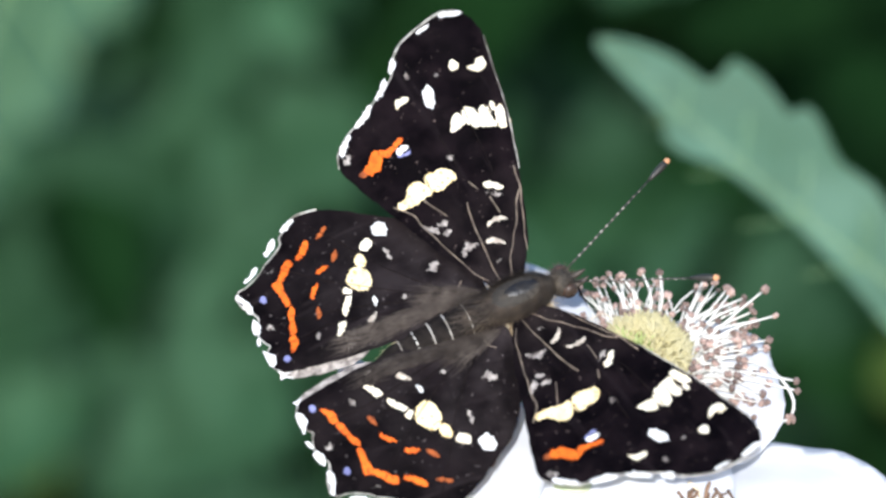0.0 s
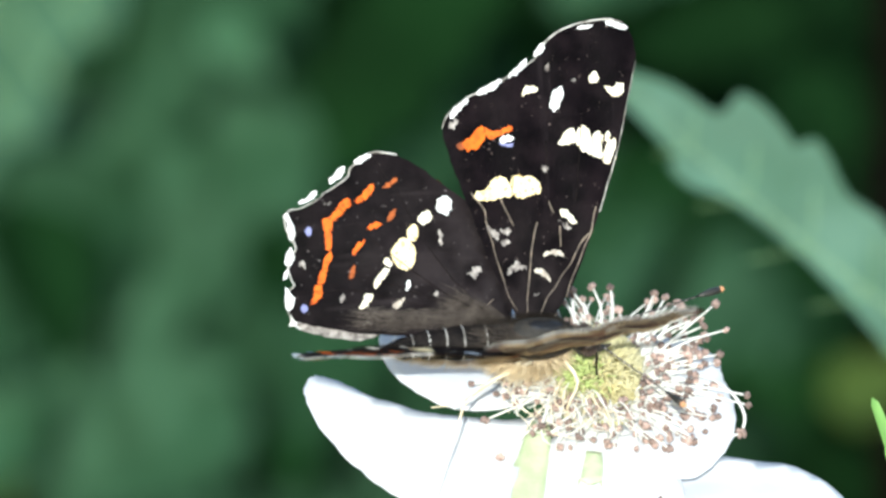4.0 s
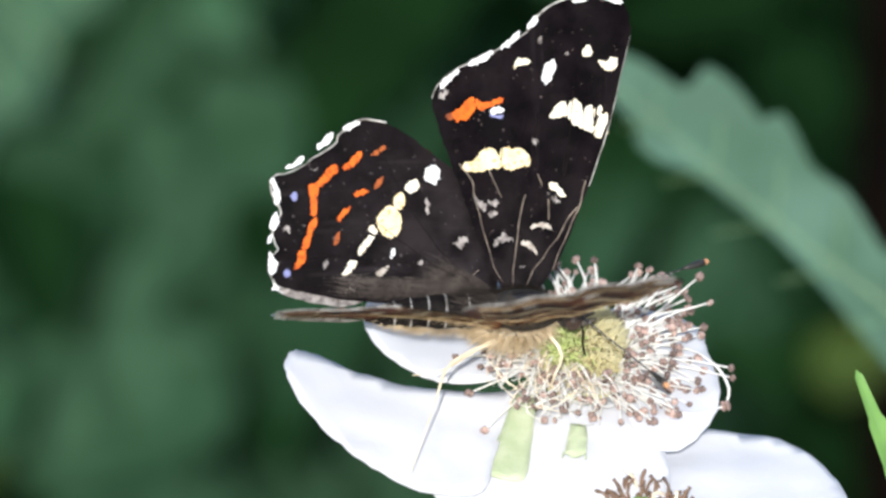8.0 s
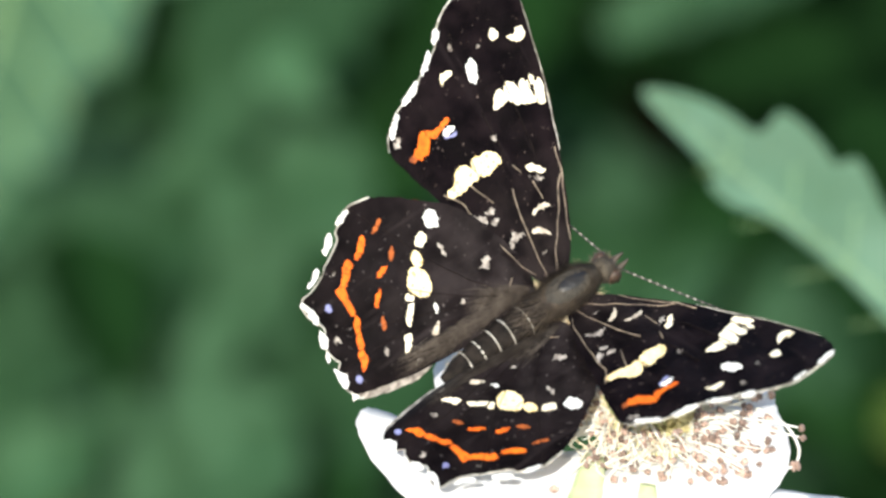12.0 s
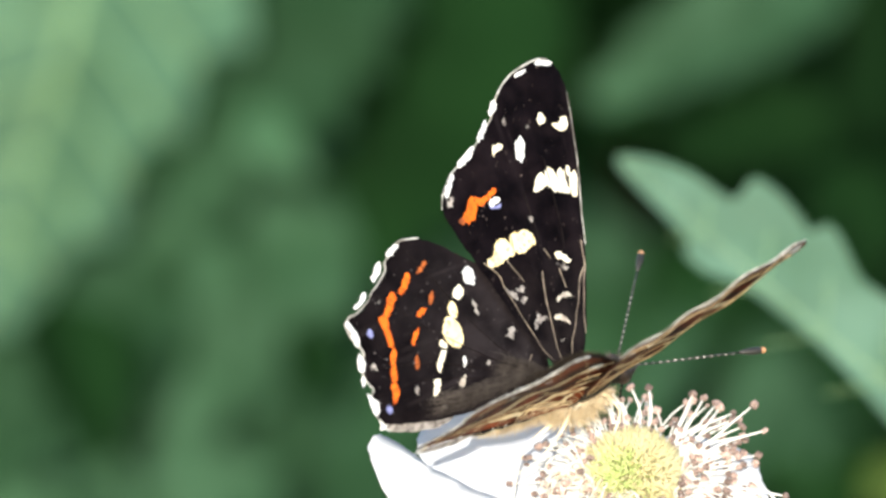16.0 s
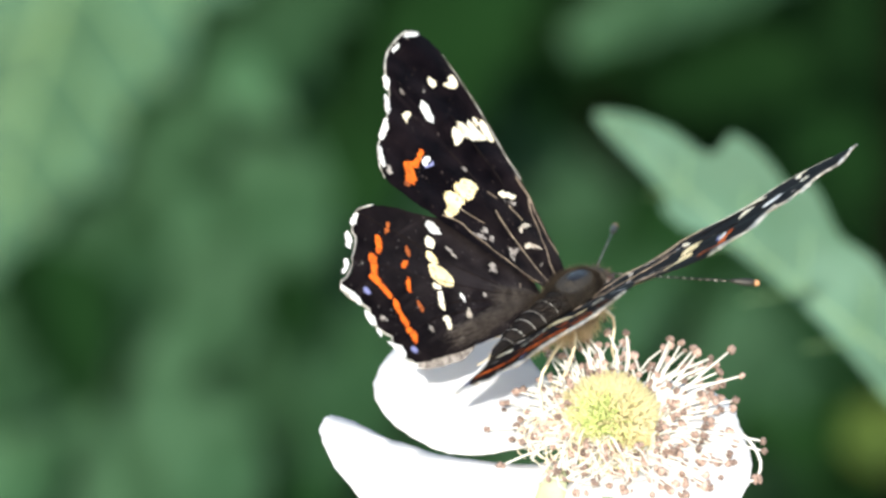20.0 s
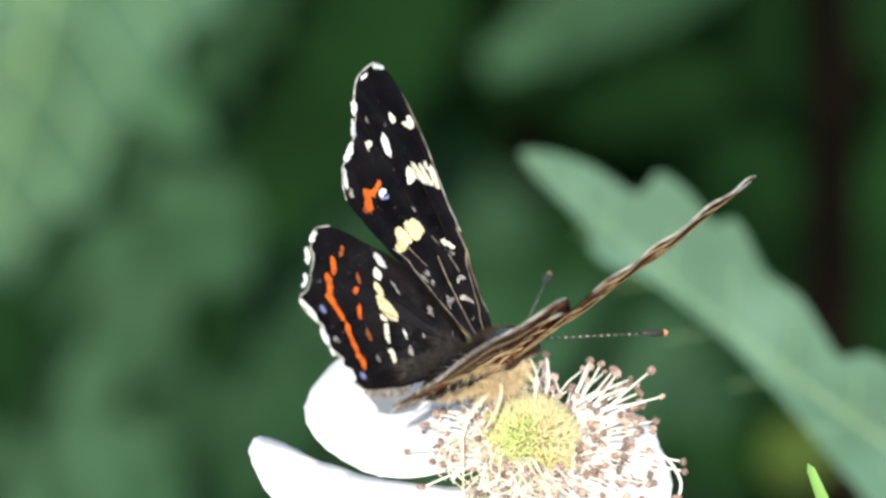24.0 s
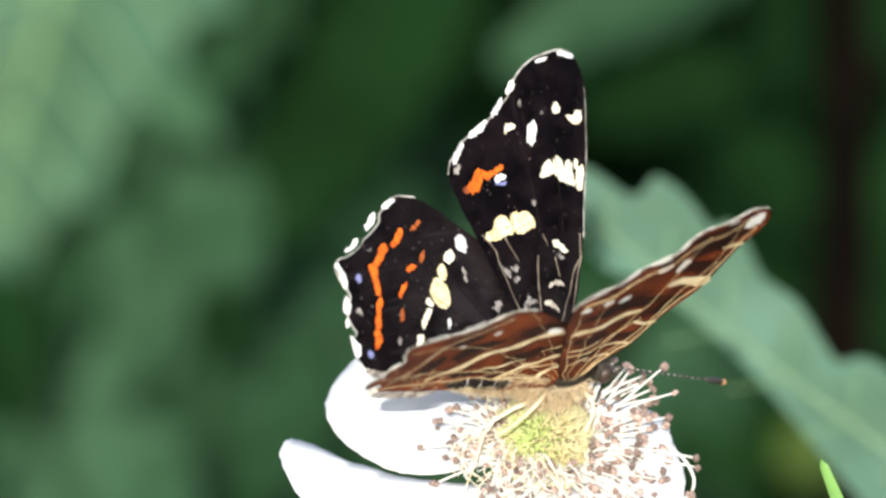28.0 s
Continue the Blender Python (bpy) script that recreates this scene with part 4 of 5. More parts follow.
def stamen(parent, path, thick=0.085, big=0.34):
    bm = bmesh.new()
    tube(bm, [p * mm for p in path], [thick * mm * (1.15 - 0.35 * i / len(path)) for i in range(len(path))], 5)
    fil = part("stamen", bm, M_FILAMENT, parent)
    an = new("anther", random.choice(ANTHERS))
    an.parent = fil
    an.matrix_basis = pose(*(path[-1] * mm), random.uniform(0, 360), random.uniform(0, 360), 0) @ Matrix.Scale(random.uniform(0.8, 1.2) * big / 0.34, 4)
    return fil


def anther_mesh(seed):
    random.seed(seed)
    bm = bmesh.new()
    for s in (-1, 1):
        ball(bm, (s * 0.13 * mm, 0, 0), 0.19 * mm, 0.34 * mm, 0.24 * mm, None, 8, 6, 0.25)
    me = bpy.data.meshes.new("anther")
    bm.to_mesh(me)
    bm.free()
    for f in me.polygons:
        f.use_smooth = True
    me.materials.append(M_ANTHER)
    return me


def receptacle(parent, centre, radius, tall, count, mats, length, ripe):
    """A dome crowded with fine pistils; those that face along ripe are green."""
    bm = bmesh.new()
    ball(bm, Vector(centre) * mm, radius * mm, radius * mm, tall * mm, None, 20, 12)
    ball(bm, (0, 0, -0.1 * mm), 3.9 * mm, 3.9 * mm, 0.7 * mm, None, 20, 8)
    core = part("receptacle", bm, mats[0], parent, "straw-yellow domed middle")
    bm, young = bmesh.new(), bmesh.new()
    ripe = Vector(ripe).normalized()
    for k in range(count):
        z = 1 - (k + 0.5) / count * 1.2
        a = k * 2.39996
        r = math.sqrt(1 - z * z)
        n = Vector((r * math.cos(a), r * math.sin(a), z))
        p = (Vector(centre) + Vector((n.x * radius, n.y * radius, n.z * tall))) * mm
        d = (n + Vector([random.uniform(-0.7, 0.7) for _ in range(3)])).normalized()
        e = p + d * length * mm * random.uniform(0.7, 1.2)
        tube(young if n.dot(ripe) > 0.90 + random.uniform(-0.16, 0.08) else bm, [p, (p + e) / 2 + Vector([random.uniform(-0.1, 0.1) * mm for _ in range(3)]), e], [0.095 * mm, 0.085 * mm, 0.05 * mm], 4)
    tagged(part("pistil_tuft", bm, mats[1], core, "crowded pale yellow pistils"), kind="stuff")
    tagged(part("pistil_tuft", young, M_YOUNG, core, "yellow-green pistils in the middle"), kind="stuff")


def open_flower():
    random.seed(3)
    fl = new("bramble_flower")
    fl.matrix_basis = frame_of((-0.35, -1.15, -2.0), (0.08, 0.72, 0.69)) @ Matrix.Scale(0.965, 4)
    receptacle(fl, (-0.3, 0.5, 0.9), 2.8, 2.5, 1700, (M_DOME, M_PISTIL), 1.15, (-0.40, -0.60, 0.69))
    up = lambda x, y: -0.5 + 0.10 * max(0, math.hypot(x, y) - 6) + 0.02 * (y + 8) ** 2 * (1 if y < -8 else 0) * -1
    global lifted_petal
    lifted_petal = petal(fl, [(-3, -2.2), (-7, -3.3), (-12, -3.3), (-15.5, -2.5), (-19, -1.6), (-21.0, -1.6), (-21.5, -3.4), (-20.2, -6.6), (-17.6, -9.6), (-14.2, -12.2), (-10.6, -13.8), (-6.9, -13.4), (-5.9, -9.6), (-4.9, -5.4), (-3.4, -3.2)],
          lambda x, y: -0.6 + 0.05 * max(0, -x - 8) + 0.16 * max(0, -x - 16), "broad white petal with a pinkish pointed tip")
    global second_petal
    second_petal = petal(fl, [(-2.5, -0.5), (-5.5, -2.0), (-8.6, -2.9), (-11.2, -2.6), (-13.6, -1.2), (-15.8, 1.5), (-16.0, 5.0), (-14.0, 9.0), (-10.5, 11.5), (-6.5, 10.0), (-3.5, 6.0), (-2.0, 2.5)],
          lambda x, y: -0.2 + 0.02 * max(0, -x - 6), "rounded white petal")
    petal(fl, [(-1.5, -2.5), (-3.4, -5.0), (-4.7, -7.0), (-6.8, -10.4), (-10.2, -12.2), (-9.4, -13.2), (-4.0, -13.9), (2.0, -14.0), (6.0, -12.6), (6.5, -8.5), (4.5, -4.5), (1.5, -2.5)],
          lambda x, y: -0.7 - 0.012 * max(0, -y - 5) ** 2 - 0.1 * max(0, -5 - x), "white petal pointing down")
    petal(fl, [(2.0, -1.5), (3.5, -5.0), (5.2, -8.0), (7.6, -8.0), (9.6, -5.4), (10.2, -2.0), (9.4, 1.6), (8.6, 4.2), (6.4, 5.8), (3.2, 6.6), (1.2, 5.0), (1.4, 1.5)],
          lambda x, y: -0.2 + 0.02 * max(0, x - 4) ** 2, "cupped white petal")
    for a, wide, start, long_, aside in ((262, 1.35, 3.4, 11.4, -3.6), (266, 0.8, 6.6, 9.4, 0.3)):
        mid = (start + long_) / 2
        bm = sheet(ragged([(start, -wide * 0.45), (mid - 1, -wide * 0.75), (mid + 2, -wide), (long_, -wide * 1.05), (long_ + 0.4, 0), (long_, wide * 0.95), (mid + 2, wide), (mid - 1, wide * 0.85), (start, wide * 0.5)], 4), 0.7, lambda x, y: -0.05 * x + 0.03 * y * y)
        bm.transform(pose(aside * mm, 0, 0, 0, 0, a))
        sp = part("sepal", bm, M_SEPAL, fl, "pale green sepal between the petals")
        sp.location.z = -0.30 * mm if wide > 1 else 0.45 * mm
        mod = sp.modifiers.new("thickness", "SOLIDIFY")
        mod.thickness = 0.15 * mm
    # the stamens: a dense ring, longest on the far side, and a few stragglers
    for k in range(215):
        a = k * 2.39996 + random.uniform(-0.5, 0.5) + 0.35 * math.sin(k * 2.39996 * 5)
        front = math.sin(a) < -0.2
        r = random.uniform(4.2, 8.4) if not front else random.uniform(3.6, 7.8)
        h = random.uniform(0.6, 2.6) + (0.5 if math.sin(a) > 0.2 else -0.3) + (0.5 if math.sin(a) > 0.75 else 0)
        stamen(fl, stamen_path(a, r, h), random.uniform(0.055, 0.085), random.uniform(0.24, 0.31))
    for k in range(55):
        a = random.uniform(0, 2 * math.pi)
        r, h = random.uniform(3.3, 4.6), random.uniform(1.2, 3.2) + 0.5 * math.sin(a)
        stamen(fl, stamen_path(a, r, h), random.uniform(0.05, 0.075), 0.27)
    for k in range(64):
        a, r = radians(random.uniform(-62, 34)), random.uniform(4.4, 9.4)
        stamen(fl, stamen_path(a, r, random.uniform(0.2, 1.5) + (0.8 if a > 0 else 0)), random.uniform(0.05, 0.075), random.uniform(0.26, 0.34))
    # old, curled filaments that have lost their anthers
    for k in range(135):
        a = radians(random.gauss(205, 42))
        r, h, c = random.uniform(3.6, 7.6), random.uniform(0.2, 2.6), random.uniform(-0.45, 0.45)
        path = spline([(3.1 * math.cos(a), 3.1 * math.sin(a), 0.2), (r * 0.8 * math.cos(a + c), r * 0.8 * math.sin(a + c), h + 0.8), (r * math.cos(a + c * 1.6), r * math.sin(a + c * 1.6), h), (r * 0.93 * math.cos(a + c * 2.3), r * 0.93 * math.sin(a + c * 2.3), h - 0.7)], 3)
        bm = bmesh.new()
        tube(bm, [p * mm for p in path], [random.uniform(0.03, 0.06) * mm for _ in path], 5)
        part("stamen", bm, random.choice((M_FILAMENT, M_OLDFIL)), fl, "curled straw-coloured filament")
    for a, r, h in ((-6, 11.0, 1.6), (-9, 11.2, 1.2), (30, 9.6, 5.0), (20, 9.8, 3.8), (97, 6.4, 4.4), (85, 6.0, 4.8), (110, 6.6, 4.0), (205, 9.0, -0.2), (188, 9.4, 1.0), (228, 10.4, 0.0),
                    (28, 8.6, 3.4), (33, 8.2, 3.6), (38, 8.8, 3.4), (42, 7.9, 4.0), (24, 8.4, 3.0), (47, 8.3, 3.6), (35, 9.0, 3.0), (52, 7.6, 4.2), (15, 9.2, 2.2), (60, 7.8, 3.8)):
        stamen(fl, stamen_path(radians(a), r, h), 0.085, 0.32)
    for path in ([(6.4, 1.6, -0.2), (7.8, 1.1, 1.1), (9.8, -0.9, 1.5), (10.8, -2.7, 1.0), (10.6, -3.6, 0.0)], [(6.6, -4.6, 0.2), (8.4, -5.0, 0.4), (10.6, -3.8, 0.3)]):
        stamen(fl, spline(path, 3), 0.12, 0.36)
    bm = bmesh.new()
    tube(bm, [p * mm for p in spline([(0, 0, -0.8), (-0.5, -2.0, -8), (-2, -3, -22), (-4, -1, -48), (2, 6, -90)], 6)], 0.75 * mm, 9)
    part("stalk", bm, M_STEM, fl, "thin green stalk")
    return tagged(fl, "open white bramble flower with brown-tipped stamens round a yellow-green dome", "flower", "bramble flowers")


def faded_flower():
    random.seed(8)
    fl = new("bramble_flower")
    fl.matrix_basis = frame_of((4.0, -13.2, 6.0), (-0.05, 0.80, 0.60))
    bm = bmesh.new()
    for k in range(46):
        z = 1 - (k + 0.5) / 46 * 0.9
        a = k * 2.39996
        r = math.sqrt(1 - z * z)
        ball(bm, Vector((r * math.cos(a) * 1.6, r * math.sin(a) * 1.6, 0.5 + z * 2.2)) * mm, 0.46 * mm, 0.46 * mm, 0.55 * mm, None, 8, 6)
    part("receptacle", bm, M_BERRY, fl, "small green forming berry")
    for k in range(300):
        a = k * 2.39996
        r, h, c = random.uniform(1.8, 4.1), random.uniform(0.3, 2.4), random.uniform(-0.25, 0.25)
        path = spline([(1.6 * math.cos(a), 1.6 * math.sin(a), 0), (r * 0.85 * math.cos(a + c), r * 0.85 * math.sin(a + c), h), (r * 1.05 * math.cos(a), r * 1.05 * math.sin(a), h + random.uniform(-0.6, 0.9))], 3)
        bm = bmesh.new()
        tube(bm, [p * mm for p in path], [random.uniform(0.09, 0.17) * mm for _ in path], 5)
        part("stamen", bm, random.choice((M_WITHER, M_WITHER, M_WITHER, M_WITHER, M_OLDFIL)), fl)
    petal(fl, [(0.5, 1.0), (-2.4, 6.5), (0.5, 11.2), (7.0, 11.8), (12.0, 9.0), (14.3, 4.5), (14.8, -1.0), (12.5, -5.5), (8.0, -6.0), (3.6, -3.5)], lambda x, y: -0.5 + 0.03 * y, "broad white petal")
    petal(fl, [(-1.5, 1.2), (-3.0, 5.0), (-1.5, 9.0), (2.5, 9.6), (4.5, 6.5), (3.0, 2.0)], lambda x, y: -0.8 + 0.03 * y, "white petal")
    petal(fl, [(-1.2, -0.5), (-3.6, 0.8), (-5.0, -1.0), (-4.8, -4.2), (-3.2, -6.0), (-1.4, -4.0)], lambda x, y: -0.9 + 0.05 * x, "white petal")
    petal(fl, [(0, -1.5), (-3.0, -7.0), (-1.0, -12.0), (4.0, -13.0), (7.5, -9.0), (4.5, -3.0)], lambda x, y: -0.9 - 0.01 * y * y, "white petal")
    bm = bmesh.new()
    tube(bm, [p * mm for p in spline([(0, 0, -0.8), (-1, 1.0, -12), (-4, 8, -35), (-2, 22, -80)], 6)], 0.7 * mm, 9)
    part("stalk", bm, M_STEM, fl)
    return tagged(fl, "fading white bramble flower with withered brown stamens and green middle", "flower", "bramble flowers")


# ---- leaves ----
def leaf(name, length, width, teeth, m, mat, label, category="leaf", depth=0.9, bend=0.12, group="", seed=1, rib=True, taper=0.6, curve=0.0, stalk=True, saw=None):
    """A serrated leaf along +x from its base at 0, in millimetres, folded along its rib and bent down."""
    random.seed(seed)
    edge = []
    for s in (1, -1):
        row = []
        for k in range(teeth * 2 + 1):
            t = k / (teeth * 2)
            w = width / 2 * (math.sin(math.pi * t ** taper) ** 0.75 if 0 < t < 1 else 0)
            w *= 1 + (depth * 0.22 if k % 2 else -depth * 0.12) * random.uniform(0.7, 1.3)
            row.append((length * min(t + (0.35 / teeth if k % 2 else 0), 1.0), s * w))
        if saw:
            # half widths at distances from the tip, each tooth pointing forward
            row = [(length - d, s * w * random.uniform(0.97, 1.03)) for d, w in reversed(saw[0 if s > 0 else 1])]
        edge.append(row)
    ring = [(x, y + curve * (length - x) ** 2 / length) for x, y in edge[0] + edge[1][::-1][1:-1]]
    side = lambda x: curve * (length - x) ** 2 / length
    if saw:
        ring = [(p.x, p.y) for p in spline([(*p, 0) for p in ring], 2, True)]
    ring = [p for k, p in enumerate(ring) if k == 0 or (Vector(p) - Vector(ring[k - 1])).length > 0.01]
    lift = lambda x, y: abs(y - side(x)) * 0.22 - bend * length * (x / length) ** 2 + 0.012 * width * math.sin(x / length * teeth * 3.1 + abs(y) / width * 5) + 0.02 * width * noise.noise(Vector((x / width * 2, y / width * 2, seed)))
    root = new(name)
    root.matrix_basis = m
    blade = part("blade", sheet(ring, width / 12, lift), mat, root)
    if rib:
        bm = bmesh.new()
        tube(bm, [Vector((length * t, side(length * t), lift(length * t, side(length * t)) + 0.01 * width)) * mm for t in (k / 12 for k in range(13))], [0.016 * width * mm * (1.1 - t / 13) for t in range(13)], 6)
        for k in range(1, 8):
            x = length * k / 8.5
            for s in (1, -1):
                yw = s * width * 0.42 * math.sin(math.pi * (k / 8.5) ** taper)
                pts = [(x, 0), (x + abs(yw) * 0.35, yw * 0.5), (x + abs(yw) * 0.75, yw)]
                tube(bm, [Vector((px, py + side(px), lift(px, py + side(px)) + 0.006 * width)) * mm for px, py in pts], 0.006 * width * mm, 5)
        part("rib", bm, M_RIB, root)
    if stalk:
        foot = m.inverted() @ Vector((m.translation.x, m.translation.y + 0.06, 0.0))
        first = Vector((0, curve * length, 0)) * mm
        bend1 = first + Vector((-0.18 * length * mm, 0.02 * length * mm, -0.04 * length * mm))
        bm = bmesh.new()
        ts = [(k / 12) ** 2 for k in range(13)]
        tube(bm, [first * (1 - t) ** 2 + bend1 * 2 * t * (1 - t) + foot * t * t for t in ts], (0.6 * mm if length > 30 else 0.4 * mm) if rib else 0.22 * mm, 7)
        # Stalks take near-black colours in place of shade.
        part("stalk", bm, M_SHADE if rib else M_CANE, root)
    return tagged(root, label, category, group)


def leaf_pose(x, y, z, heading, tilt=0.0, roll=0.0):
    """A leaf's base right, up, towards the viewer in millimetres; it points along heading in the view's plane, leans to the viewer by tilt and turns about its rib by roll."""
    m = VIEW @ pose(x * mm, y * mm, z * mm, 0, 0, heading) @ pose(0, 0, 0, 0, -tilt, 0) @ pose(0, 0, 0, roll, 0, 0)
    return m


# ---- ground and far foliage ----
def ground_sheet():
    bm = bmesh.new()
    n = 60
    grid = []
    for i in range(n + 1):
        row = []
        for j in range(n + 1):
            u, v = (i / n * 2 - 1), (j / n * 2 - 1)
            x, y = math.copysign(abs(u) ** 3, u) * 400, math.copysign(abs(v) ** 3, v) * 400
            row.append(bm.verts.new((x, y, 0.05 * noise.noise(Vector((x * 0.8, y * 0.8, 0))))))
        grid.append(row)
    for i in range(n):
        for j in range(n):
            bm.faces.new((grid[i][j], grid[i + 1][j], grid[i + 1][j + 1], grid[i][j + 1]))
    return tagged(part("ground", bm, M_SOIL), "dark leafy soil under the bramble hedge", "ground", "", "structure")


def thicket():
    """The far mass of leaves, too many to count."""
    random.seed(40)
    bm = bmesh.new()
    for k in range(9000):
        wide = 1.5 if k % 2 else 0.45
        p = Vector((random.uniform(-wide, wide), random.uniform(1.15, 2.4), random.uniform(0.0, 1.25)))
        if p.z > 1.15 - 0.1 * noise.noise(p * 3):
            continue
        ln, w = random.uniform(0.05, 0.1), random.uniform(0.03, 0.055)
        m = Matrix.Translation(p) @ pose(0, 0, 0, random.uniform(5, 65), random.uniform(-30, 30), random.uniform(0, 360))
        rim = [(0, 0), (0.25, 0.4), (0.45, 0.5), (0.75, 0.3), (1, 0), (0.75, -0.3), (0.45, -0.5), (0.25, -0.4)]
        vs = [bm.verts.new(m @ Vector((a * ln, b * w, abs(b) * 0.25 * w - 0.15 * ln * a * a))) for a, b in rim]
        mid = [bm.verts.new(m @ Vector((a * ln, 0, -0.15 * ln * a * a))) for a in (0.3, 0.7)]
        for f in ((vs[0], mid[0], vs[2], vs[1]), (mid[0], mid[1], vs[3], vs[2]), (mid[1], vs[4], vs[3]), (vs[0], vs[7], vs[6], mid[0]), (mid[0], vs[6], vs[5], mid[1]), (mid[1], vs[5], vs[4])):
            bm.faces.new(f)
    # The hedge's inner shade is carried by its near-black green.
    hedge = tagged(part("hedge_foliage", bm, M_SHADE, None, "", False), "dense bramble foliage behind, its shade put into the dark green", "foliage", "", "stuff")
    bm = bmesh.new()
    for k in range(60):
        x, y, lean = random.uniform(-1.5, 1.5), random.uniform(1.2, 2.3), random.uniform(-0.35, 0.35)
        tube(bm, spline([(x, y, -0.05), (x + lean * 0.3, y, 0.5), (x + lean, y + random.uniform(-0.1, 0.1), random.uniform(0.8, 1.1))], 4), 0.005, 6)
    tagged(part("hedge_stem", bm, M_CANE, hedge, "bramble stems inside the hedge, coloured dark for shade"), kind="stuff")
    return hedge


ground_sheet()
thicket()

# ---- canes ----
def cane(points, radius, mat, label):
    bm = bmesh.new()
    pts = spline(points, 8)
    tube(bm, pts, [radius * mm * (1.15 - 0.4 * i / len(pts)) for i in range(len(pts))], 10)
    root = part("cane", bm, mat)
    random.seed(len(points))
    for k in range(3, len(pts) - 2, 2):
        d = Vector((random.uniform(-1, 1), random.uniform(-1, 1), random.uniform(-0.3, 0.3))).normalized()
        bm = bmesh.new()
        tube(bm, [pts[k] + d * radius * 0.8 * mm, pts[k] + d * radius * 1.8 * mm, pts[k] + d * radius * 2.4 * mm + Vector((0, 0, -radius * 0.8 * mm))], [radius * 0.45 * mm, radius * 0.22 * mm, radius * 0.03 * mm], 6)
        part("thorn", bm, mat, root)
    return tagged(root, label, "cane")


cane([(0.05, 0.32, 0.0), (0.03, 0.22, 0.45), (0.01, 0.12, 0.78), (-0.004, 0.035, 0.915), (0.004, 0.0, 0.925), (0.03, -0.03, 0.93)], 1.6, M_STEM, "green thorny bramble cane that carries the flowers")
cane([at(61.8, -98.9, -642) + Vector((0.05, 0.1, -0.6)), at(60.1, -31.8, -642), at(58.4, 35.2, -642), at(56.8, 102.2, -642), at(51.7, 169.3, -642)], 5.5, M_CANE, "old brown cane coloured near black for shade")

# ---- flowers ----
ANTHERS = [anther_mesh(s) for s in range(5)]
flower = open_flower()
faded_flower()

# ---- leaves near the flower ----
serrated_leaf = leaf("bramble_leaf", 61.2, 11.0, 8, leaf_pose(43.7, -13.0, -113, 137.1, 0, 0), M_PALE, "long pale green serrated leaf behind the flower", seed=4, bend=0.03, taper=1.15, curve=-0.101,
                     saw=([(0, 0), (0.5, 0.8), (2.8, 1.1), (6.2, 1.3), (9.2, 1.5), (10.3, 1.6), (10.5, 2.7), (13.2, 2.8), (15.9, 1.6), (18.1, 1.3), (20.9, 1.1), (26.4, 1.2), (33.2, 2.3), (39.9, 4.0), (47.2, 6.1), (54.1, 8.7), (60.3, 10.4), (61.2, 0.6)],
                          [(0, 0), (2.5, 1.9), (6.2, 3.4), (9.3, 3.7), (10.6, 4.3), (10.6, 5.6), (10.7, 6.8), (13.4, 7.4), (16.5, 6.9), (17.8, 6.6), (18.6, 7.8), (21.0, 7.4), (24.4, 6.0), (28.0, 6.1), (32.1, 4.8), (34.4, 4.0), (35.3, 4.5), (35.8, 5.5), (38.1, 6.2), (41.8, 5.5), (48.1, 3.3), (54.3, 0.2), (61.2, 0.6)]))
young_leaf = leaf("young_leaf", 14, 2.1, 4, leaf_pose(24.1, -14.4, -0, 111, 6, 30), M_BLADE, "narrow fresh green young leaf", seed=6, depth=0.12, bend=0.02, taper=0.55)

